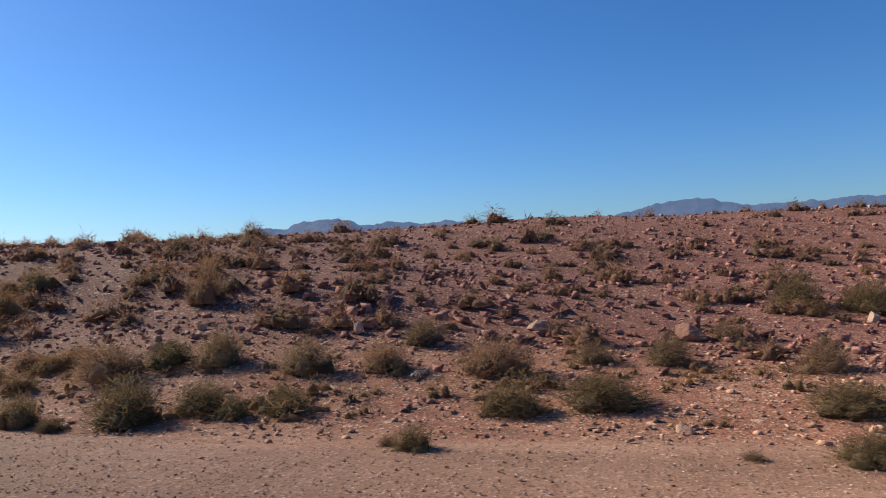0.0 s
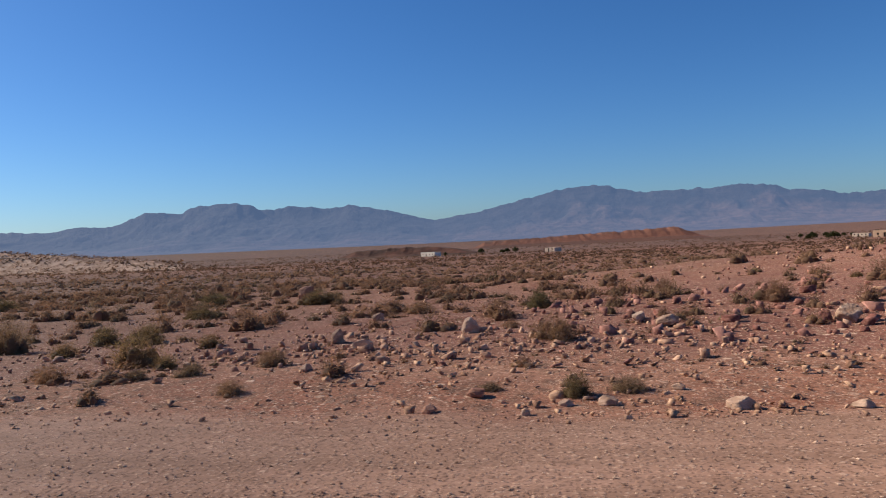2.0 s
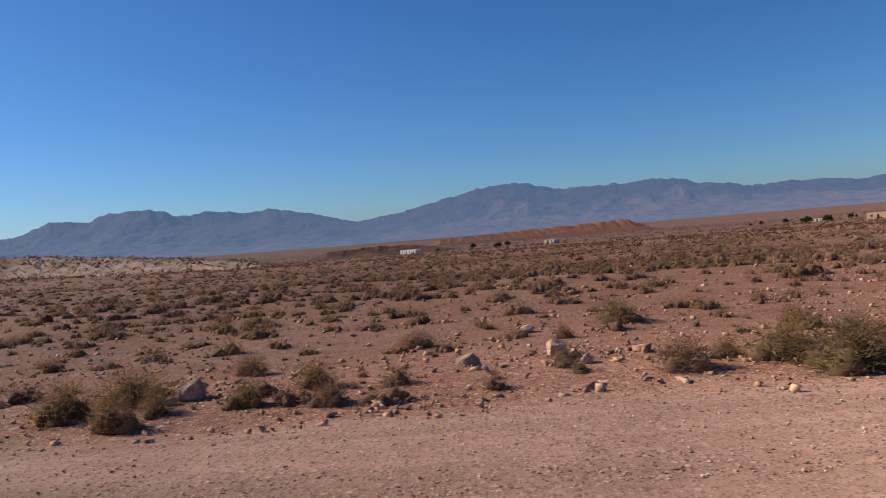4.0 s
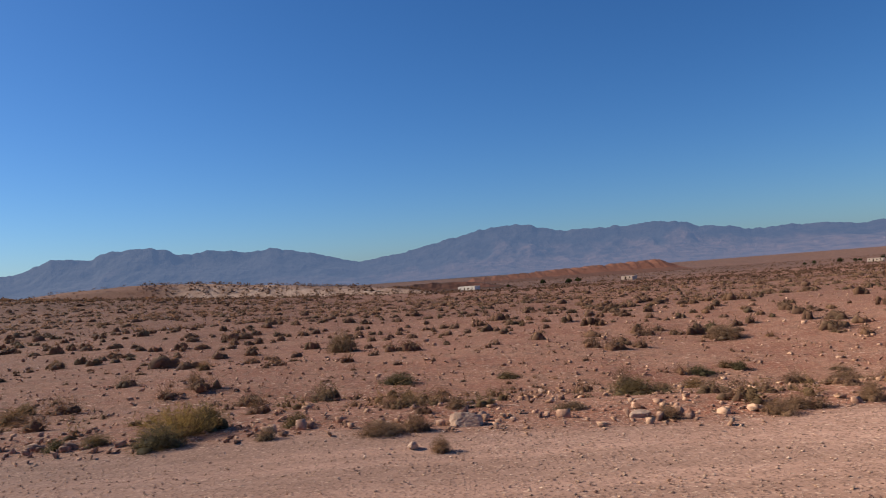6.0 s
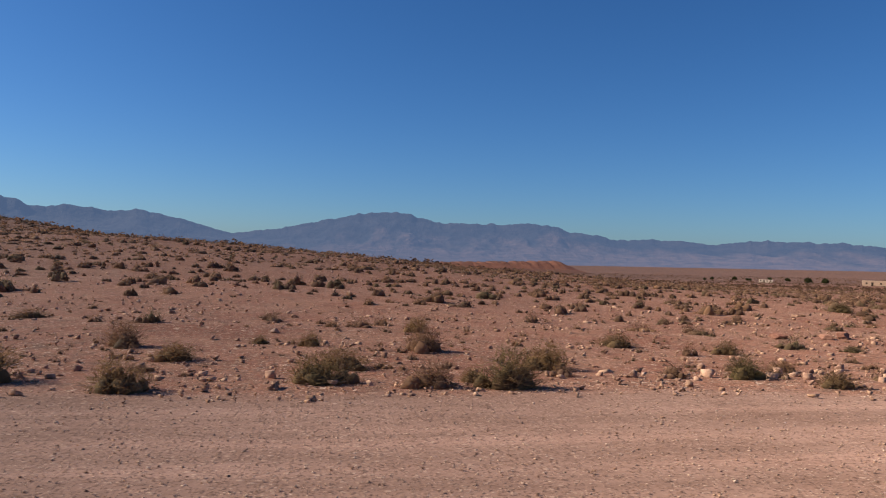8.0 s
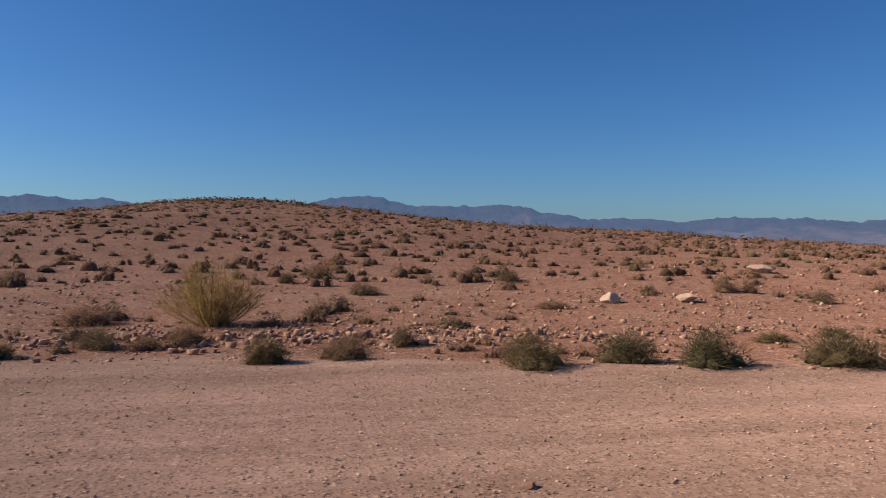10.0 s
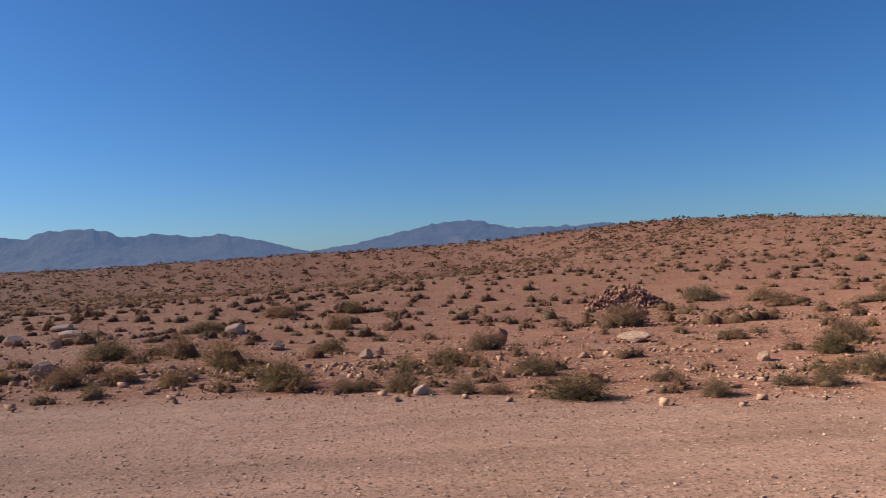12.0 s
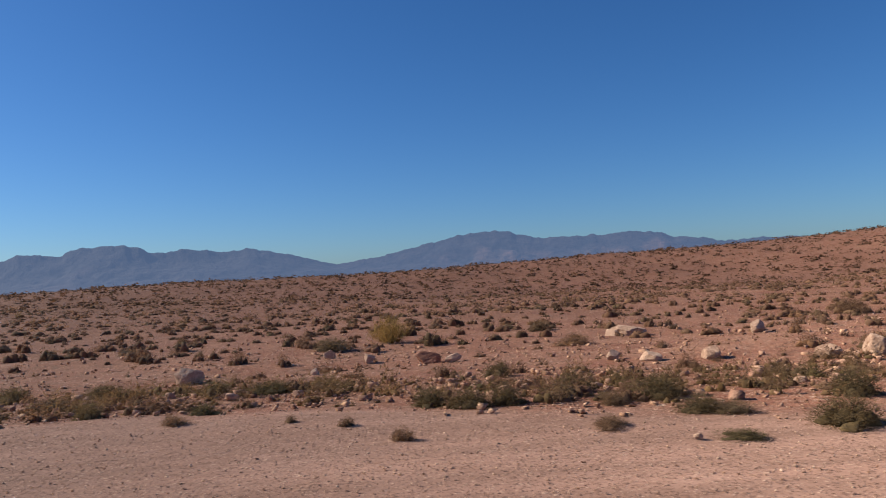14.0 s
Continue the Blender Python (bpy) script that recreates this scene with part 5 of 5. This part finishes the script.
def build_fill():
    """Shrubs and stones on the stretches that are only passed quickly, as thick as elsewhere."""
    rng = np.random.RandomState(61)
    u = np.concatenate([rng.uniform(a, b, n) for a, b, n in (
        (56, 104, 90), (-66, -19, 90), (164.5, 169, 32), (152.5, 157, 30), (140, 145, 26), (128.5, 133, 16), (117, 121, 14), (28.5, 34, 12), (15, 20, 10),
        (-84, -78, 12), (-96, -91, 10), (-108, -104, 10), (-119, -114, 12), (-131, -126, 12), (-146, -141, 14), (-157, -151, 14), (-171, -166, 18), (177, 183, 26))])
    v = verge(u) + 0.2 + rng.gamma(1.5, 1.6, len(u))
    half = rng.uniform(0, 1, len(u)) < 0.5
    place_stuff("green_brush", BRUSH, u[half], v[half], 0.42, 0.35, 0.5, HERBS, "grey-green desert shrubs along the road verge", "shrubs", 53, 0.02)
    place_stuff("dry_brush", BRUSH, u[~half], v[~half], 0.42, 0.35, 0.5, SCRUB, "half-dry brown shrubs along the road verge", "shrubs", 54, 0.02)
    for u0, u1, seed in ((56, 104, 1), (-66, -19, 2)):
        rng = np.random.RandomState(seed)
        u = rng.uniform(u0, u1, 20)
        v = verge(u) + 0.3 + rng.gamma(1.5, 2.0, 20)
        w = 0.2 * np.exp(rng.normal(0, 0.4, 20))
        pale_boulders([(float(a), float(b), float(c), float(c * 0.6)) for a, b, c in zip(u, v, w)])


BRUSH = [mound_arrays(260 + i, 1500, 0.14, 0.0055, 8, 0.3, 0.6) for i in range(4)]
build_fill()


# ---- far things ----
def plain(name, color, rough=0.8, **values):
    m, nt, bsdf = material(name, rough)
    spots = ramp(nt, noise_tex(nt, values.get("scale", 3.0), 4), (0.3, tuple(c * 0.8 for c in color)), (0.7, tuple(min(1, c * 1.1) for c in color)))
    nt.links.new(spots, bsdf.inputs["Base Color"])
    return m, nt, bsdf


WHITEWASH = plain("whitewashed_wall", (0.78, 0.72, 0.64))[0]
LIME_WALL = plain("limewashed_wall", (0.62, 0.50, 0.41))[0]
MUD_WALL = plain("mud_wall", (0.52, 0.36, 0.26))[0]
DARK_OPENING = plain("dark_wood", (0.07, 0.05, 0.04))[0]
TREE_LEAF = plant_material("tree_leaves", (0.025, 0.032, 0.014), (0.07, 0.075, 0.03), "object")
BARK = plain("bark", (0.14, 0.09, 0.06))[0]


def box_bm(bm, x0, y0, z0, x1, y1, z1):
    g = bmesh.ops.create_cube(bm, size=1)
    bmesh.ops.transform(bm, verts=g["verts"], matrix=Matrix.Translation(((x0 + x1) / 2, (y0 + y1) / 2, (z0 + z1) / 2))
                        @ Matrix.Diagonal((x1 - x0, y1 - y0, z1 - z0, 1)))


def done(bm, name, mat, bevel=0.0):
    if bevel:
        bmesh.ops.bevel(bm, geom=list(bm.edges), offset=bevel, segments=1, affect="EDGES")
    me = bpy.data.meshes.new(name)
    bm.to_mesh(me)
    bm.free()
    me.materials.append(mat)
    return me


def house(u, v, length, tall, wall, label, windows, turn=-38):
    """A low flat-roofed house: walls with door and window openings, parapet and roof."""
    ob = tagged(new("house"), label, "house")
    bm = bmesh.new()
    gaps = [(-length * 0.12, 1.1, 0.0, 2.1)] + [(x * length, 1.0, 1.0, 2.0) for x in windows]
    gaps = sorted(gaps)
    x = -length / 2
    for gx, gw, g0, g1 in gaps:
        box_bm(bm, x, -0.2, -0.6, gx - gw / 2, 0.2, tall)
        box_bm(bm, gx - gw / 2, -0.2, g1, gx + gw / 2, 0.2, tall)
        if g0 > 0:
            box_bm(bm, gx - gw / 2, -0.2, -0.6, gx + gw / 2, 0.2, g0)
        x = gx + gw / 2
    box_bm(bm, x, -0.2, -0.6, length / 2, 0.2, tall)
    box_bm(bm, -length / 2, 0.2, -0.6, -length / 2 + 0.4, 6.0, tall)
    box_bm(bm, length / 2 - 0.4, 0.2, -0.6, length / 2, 6.0, tall)
    box_bm(bm, -length / 2, 6.0, -0.6, length / 2, 6.4, tall)
    part("wall", done(bm, "wall", wall), ob)
    bm = bmesh.new()
    box_bm(bm, -length / 2 + 0.41, 0.21, tall - 0.6, length / 2 - 0.41, 5.99, tall - 0.35)
    part("roof", done(bm, "roof", MUD_WALL), ob, "flat earthen roof behind a parapet")
    for gx, gw, g0, g1 in gaps:
        bm = bmesh.new()
        box_bm(bm, gx - gw / 2 + 0.01, 0.05, g0 + 0.01, gx + gw / 2 - 0.01, 0.12, g1 - 0.01)
        part("door" if g0 == 0 else "window", done(bm, "leaf", DARK_OPENING), ob, "dark wooden shutter")
    x, y = road(u, v)
    ob.matrix_basis = pose(x, y, float(height(u, v)) + 0.1, 0, 0, turn)
    return ob


house(33, 556, 16.0, 3.1, WHITEWASH, "long low whitewashed house alone on the plain", (-0.36, 0.12, 0.34))
house(136.5, 430, 7.0, 2.3, LIME_WALL, "small white flat-roofed house on the plain", (0.24,))
house(302, 352, 13.0, 3.0, MUD_WALL, "pale mud-walled house near the dark trees", (-0.34, 0.2))
house(398, 556, 11.0, 2.4, LIME_WALL, "long pale house in front of a row of trees", (-0.36, 0.1, 0.33))


def tree(u, v, tall, seed):
    ob = tagged(new("tree"), "small dark green tree far off on the plain", "tree", "trees on the plain")
    i = seed % 4
    if ("tree", i) not in PROTOS:
        vs, fs = twig_arrays(70 + i, 7, 0.35, 0.03, 0.9)
        vl, fl = shrub_arrays(80 + i, 420, 0.16, 0.05, 0.2, 9)
        vl[:, 2] = 0.28 + 0.72 * vl[:, 2]
        PROTOS[("tree", i)] = (mesh_of("trunk", vs, fs, BARK), mesh_of("crown", vl, fl, TREE_LEAF))
    trunk, crown = PROTOS[("tree", i)]
    part("trunk", trunk, ob)
    part("crown", crown, ob)
    ob.matrix_basis = at_road(u, v, seed * 1.7, (tall * 0.95, tall * 0.95, tall), 0.1)


for i, u in enumerate((62, 88, 104, 107, 113)):
    tree(u, 470 + 6 * math.sin(i * 2.3), 2.6 + 1.3 * math.sin(i * 1.3) ** 2, i)
for i in range(8):
    tree(352 + i * 15.3 + 2 * math.sin(i * 3.1), 585 + 9 * math.sin(i * 1.9), 2.6 + 1.6 * math.sin(i * 2.3) ** 2, i)
for i in range(5):
    tree(272 + i * 4.4, 372 + 5 * math.sin(i * 2.1), 2.6 + 1.2 * math.sin(i * 1.7) ** 2, i + 3)


def ridge_material(name, dark, light, cap):
    m, nt, bsdf = material(name, 0.95)
    n = noise_tex(nt, 0.06, 6, 0.7)
    tone = ramp(nt, n, (0.35, dark), (0.62, light))
    geo = nt.nodes.new("ShaderNodeSeparateXYZ")
    nt.links.new(nt.nodes.new("ShaderNodeNewGeometry").outputs["Normal"], geo.inputs[0])
    top = ramp(nt, geo.outputs[2], (0.965, (0, 0, 0)), (0.995, (1, 1, 1)))
    nt.links.new(mix(nt, top, tone, cap), bsdf.inputs["Base Color"])
    bump(nt, bsdf, noise_tex(nt, 0.3, 5), 1.0, 1.0)
    return m


def low_ridge(name, label, u0, u1, v0, v1, crest, mat, seed):
    """A far eroded ridge: crest gives its height over the plain along its length, gullies cut its face."""
    nu, nv = 260, 34
    a, b = np.meshgrid(np.linspace(0, 1, nu), np.linspace(0, 1, nv))
    u, v = u0 + (u1 - u0) * a, v0 + (v1 - v0) * b
    h = np.interp(a, *zip(*crest))
    cut = np.array([noise.ridged_multi_fractal(Vector((p / 17, q / 50, seed)), 0.9, 2.0, 5, 1.0, 2.0) for p, q in zip(u.ravel(), v.ravel())]).reshape(u.shape)
    rise = np.interp(b, [0, 0.25, 0.42, 0.6, 1], [0, 0.35, 0.95, 1.0, 0.2])
    z = height(u, v) - 0.8 + h * rise * (0.78 + 0.22 * np.clip(cut / 2, 0, 1))
    x, y = (ARC - v) * np.sin(u / ARC), ARC - (ARC - v) * np.cos(u / ARC)
    me = mesh_of(name, np.stack([x, y, z], -1).reshape(-1, 3), sheet(nu, nv), mat, True)
    tagged(new(name, me), label, "hill", kind="structure")


low_ridge("red_ridge", "long eroded orange-red ridge across the far plain", 30, 400, 850, 990,
          [(0, 0), (0.06, 9), (0.36, 12), (0.62, 14.5), (0.86, 17), (0.90, 12), (1, 0)],
          ridge_material("red_earth", (0.145, 0.060, 0.041), (0.215, 0.092, 0.062), (0.11, 0.054, 0.040)), 3)
low_ridge("dark_bank", "dark reddish earth bank behind the white house", -75, 85, 585, 640,
          [(0, 0), (0.15, 7), (0.4, 9.5), (0.7, 8), (0.85, 4), (1, 0)],
          ridge_material("dark_earth", (0.050, 0.024, 0.020), (0.19, 0.080, 0.054), (0.075, 0.042, 0.030)), 5)


# ---- heaps and litter ----
def stone_heap(name, u, v, wide, tall, size, count, mat, label, seed):
    """Broken stones tipped on one another in a low uneven heap."""
    rng = np.random.RandomState(seed)
    r, a = np.sqrt(rng.uniform(0, 1, count)), rng.uniform(0, 6.283, count)
    du, dv = r * np.cos(a) * wide / 2, r * np.sin(a) * wide * 0.32
    lift = tall * np.maximum(0, 1 - r ** 1.5) * (0.75 + 0.4 * np.sin(3 * a + seed)) * rng.uniform(0.5, 1, count)
    s = size * np.exp(np.clip(rng.normal(0, 0.4, count), -0.7, 0.8))
    x, y = (ARC - v - dv) * np.sin((u + du) / ARC), ARC - (ARC - v - dv) * np.cos((u + du) / ARC)
    scatter(name, ROCKS, x, y, height(u + du, v + dv) + lift - 0.3 * s, rng.uniform(0, 6.283, count), s, s * 0.8, s * 0.65, mat, label, "heap", seed)


stone_heap("earth_heap", -117.1, 25.8, 3.2, 0.85, 0.14, 900, STONES_HEAP, "reddish heap of tipped earth and stones on the plain", 4)
stone_heap("rubble_heap", -138.4, 14.0, 2.3, 0.34, 0.11, 420, STONES_MIXED, "low dark heap of broken rubble among shrubs", 9)
stone_heap("spoil_heap", -161.7, 11.6, 2.8, 0.16, 0.085, 420, STONES_ROW, "orange spoil of stones beside a dug burrow", 6)


def burrow(u, v):
    """A dug hollow under a lip of earth, open towards the road."""
    vs, fs = [], []
    n, m = 13, 7
    for j in range(m):
        for i in range(n):
            a, b = math.pi * i / (n - 1), j / (m - 1)
            k = 0.25 * (1 - b) + 0.02
            vs.append((-math.cos(a) * k * 1.1, -0.1 + 0.5 * b, math.sin(a) * k * 0.62 * (1 - 0.25 * math.cos(a))))
    shell = np.array(vs)
    rough = np.array([noise.fractal(Vector((p[0] * 5, p[1] * 5, 2.0 + p[2] * 5)), 0.8, 2.0, 4) for p in vs])
    back = np.linspace(0, 1, m).repeat(n)
    outer = shell * np.array([2.1, 1.0, 1.25]) + np.stack([0.05 * rough, -0.12 * (1 - back), 0.05 * rough - 0.03], 1)
    f = sheet(n, m)
    rim = [[i, i + 1, len(shell) + i + 1, len(shell) + i] for i in range(n - 1)]
    me = mesh_of("burrow", np.concatenate([shell, outer]), np.concatenate([f, f[:, ::-1] + len(shell), rim]), STONE_RED)
    ob = tagged(new("burrow", me), "dark burrow dug under a lip of reddish earth", "burrow")
    ob.matrix_basis = at_road(u, v, 0, (0.95, 1, 1), 0.02)


burrow(-163.55, 11.9)


def film_material(name, color, rough):
    m, nt, bsdf = material(name, rough)
    bsdf.inputs["Specular IOR Level"].default_value = 0.5
    tone = ramp(nt, noise_tex(nt, 30, 4), (0.35, tuple(c * 0.6 for c in color)), (0.65, color))
    nt.links.new(tone, bsdf.inputs["Base Color"])
    bump(nt, bsdf, noise_tex(nt, 22, 3), 0.7, 0.02)
    return m


BLUE_FILM = film_material("blue_plastic", (0.02, 0.30, 0.85), 0.35)
TEAL_FILM = film_material("teal_plastic", (0.36, 0.43, 0.41), 0.5)
CARD = film_material("weathered_card", (0.62, 0.62, 0.50), 0.8)
WHITE_FILM = film_material("white_plastic", (0.80, 0.80, 0.78), 0.4)
IRON = film_material("rusty_iron", (0.30, 0.24, 0.19), 0.7)


def crumpled_bag(u, v, wide, tall, mat, label, seed, turn=0.0):
    """A plastic bag blown flat: a creased hollow skin with torn corners."""
    bm = bmesh.new()
    bmesh.ops.create_icosphere(bm, subdivisions=4, radius=0.5)
    for p in bm.verts:
        c = p.co.copy()
        crease = 0.30 * noise.noise(c * 5 + Vector((seed, 0, 0))) + 0.16 * abs(noise.noise(c * 11 + Vector((0, seed, 0))))
        c *= 1 + crease
        c.x *= 1 + 0.35 * abs(c.x)
        p.co = Vector((c.x * wide, c.y * wide * 0.65, (max(c.z, -0.42) + 0.42) * tall))
    for side in (-1, 1):
        ear = [p for p in bm.verts if p.co.x * side > wide * 0.36]
        for p in ear:
            p.co.x += side * wide * 0.12
            p.co.z += tall * 0.12 * side
    me = done(bm, "plastic_bag", mat)
    ob = tagged(new("plastic_bag", me), label, "plastic bag")
    ob.matrix_basis = at_road(u, v, turn, (1, 1, 1), 0.01)


crumpled_bag(162.4, 4.6, 0.205, 0.115, BLUE_FILM, "crumpled bright blue plastic bag on the gravel", 2)
crumpled_bag(-142.05, 9.1, 0.26, 0.14, BLUE_FILM, "torn blue plastic bag caught by dry tufts", 5)
crumpled_bag(-110.3, 6.5, 0.20, 0.13, TEAL_FILM, "faded teal plastic sheet caught in a shrub", 8, 0.4)
crumpled_bag(143.9, 6.8, 0.20, 0.12, WHITE_FILM, "crumpled white plastic scrap on the soil", 11)
crumpled_bag(-158.5, 7.3, 0.13, 0.12, WHITE_FILM, "small white plastic scrap in a green shrub", 14)


def bottle(u, v):
    """A crushed pale drink bottle lying on its side, with cap and neck."""
    ob = tagged(new("bottle"), "crushed pale teal plastic bottle lying on gravel", "bottle")
    prof = [(0.0, 0.0), (0.030, 0.0), (0.034, 0.01), (0.032, 0.05), (0.035, 0.09), (0.030, 0.13), (0.014, 0.165), (0.013, 0.18)]
    n = 14
    vs = [(r * math.cos(6.283 * i / n), z, r * math.sin(6.283 * i / n) * (0.8 if 0.04 < z < 0.1 else 1)) for r, z in prof for i in range(n)]
    fs = [[j * n + i, j * n + (i + 1) % n, (j + 1) * n + (i + 1) % n, (j + 1) * n + i] for j in range(len(prof) - 1) for i in range(n)]
    part("body", mesh_of("body", vs, fs, TEAL_FILM, True), ob)
    vs = [(0.016 * math.cos(6.283 * i / n), y, 0.016 * math.sin(6.283 * i / n)) for y in (0.178, 0.196) for i in range(n)]
    fs = [[i, (i + 1) % n, n + (i + 1) % n, n + i] for i in range(n)]
    part("cap", mesh_of("cap", vs, fs, WHITE_FILM), ob, "white screw cap")
    ob.matrix_basis = at_road(u, v, 2.4, (1, 1, 1), -0.034)


bottle(148.65, 4.6)


def dead_branch(u, v, long, seed, turn):
    """A bleached branch on the ground, with side twigs."""
    rng = np.random.RandomState(seed)
    ob = tagged(new("dead_branch"), "bleached dead branch lying at the verge", "branch", "dead branches")
    cu = bpy.data.curves.new("wood", "CURVE")
    cu.dimensions, cu.bevel_depth, cu.bevel_resolution = "3D", 0.012, 2
    for k in range(6):
        sp = cu.splines.new("POLY")
        sp.points.add(5)
        x0 = rng.uniform(-0.5, 0.3) * long if k else -0.5 * long
        ln, side = (long, 0) if k == 0 else (long * rng.uniform(0.2, 0.45), rng.uniform(-0.7, 0.7))
        for i, p in enumerate(sp.points):
            q = i / 5
            p.co = (x0 + ln * q, side * ln * q + 0.03 * math.sin(5 * q + k), 0.02 + 0.05 * q * (k > 0) + 0.02 * math.sin(4 * q), 1)
            p.radius = (1.2 if k == 0 else 0.6) * (1 - 0.8 * q)
    cu.materials.append(BARK_PALE)
    tmp = bpy.data.objects.new("wood", cu)
    scene.collection.objects.link(tmp)
    me = bpy.data.meshes.new_from_object(tmp.evaluated_get(bpy.context.evaluated_depsgraph_get()))
    bpy.data.objects.remove(tmp)
    part("wood", me, ob)
    ob.matrix_basis = at_road(u, v, turn)


BARK_PALE = plain("bleached_wood", (0.48, 0.37, 0.28), scale=20.0)[0]
dead_branch(150.0, 4.85, 0.42, 3, 0.1)
dead_branch(149.2, 4.95, 0.30, 4, -0.3)
dead_branch(173.0, 6.6, 0.30, 5, 1.3)
dead_branch(-123.4, 6.9, 0.24, 6, 0.0)


def grating(u, v):
    """A flattened rusty grating: two rails and cross bars."""
    ob = tagged(new("grating"), "flattened rusty iron grating lying on the gravel", "grating")
    for k in range(2):
        bm = bmesh.new()
        box_bm(bm, -0.14, -0.07 + 0.13 * k, 0, 0.14, -0.055 + 0.13 * k, 0.015)
        part("rail", done(bm, "rail", IRON, 0.002), ob)
    for k in range(9):
        bm = bmesh.new()
        box_bm(bm, -0.135 + 0.032 * k, -0.054, 0.003, -0.123 + 0.032 * k, 0.059, 0.012)
        part("bar", done(bm, "bar", IRON, 0.002), ob)
    ob.matrix_basis = at_road(u, v, 0.12, (0.78, 0.9, 0.8), -0.005)


grating(-151.6, 4.65)


def card_scrap(u, v):
    """A bent piece of carton standing on its folded edges."""
    ob = tagged(new("carton"), "bent pale carton scrap on the gravel shoulder", "carton")
    for k, (x, turn) in enumerate(((-0.045, -0.75), (0.06, -0.35))):
        bm = bmesh.new()
        box_bm(bm, -0.06, -0.003, 0, 0.06, 0.003, 0.10)
        bmesh.ops.transform(bm, verts=bm.verts, matrix=pose(x, 0, 0, -42, 0, math.degrees(turn)))
        part("flap", done(bm, "flap", CARD), ob)
    ob.matrix_basis = at_road(u, v, 0.2, (0.85, 0.85, 0.8), 0.006)


card_scrap(-163.4, 5.0)
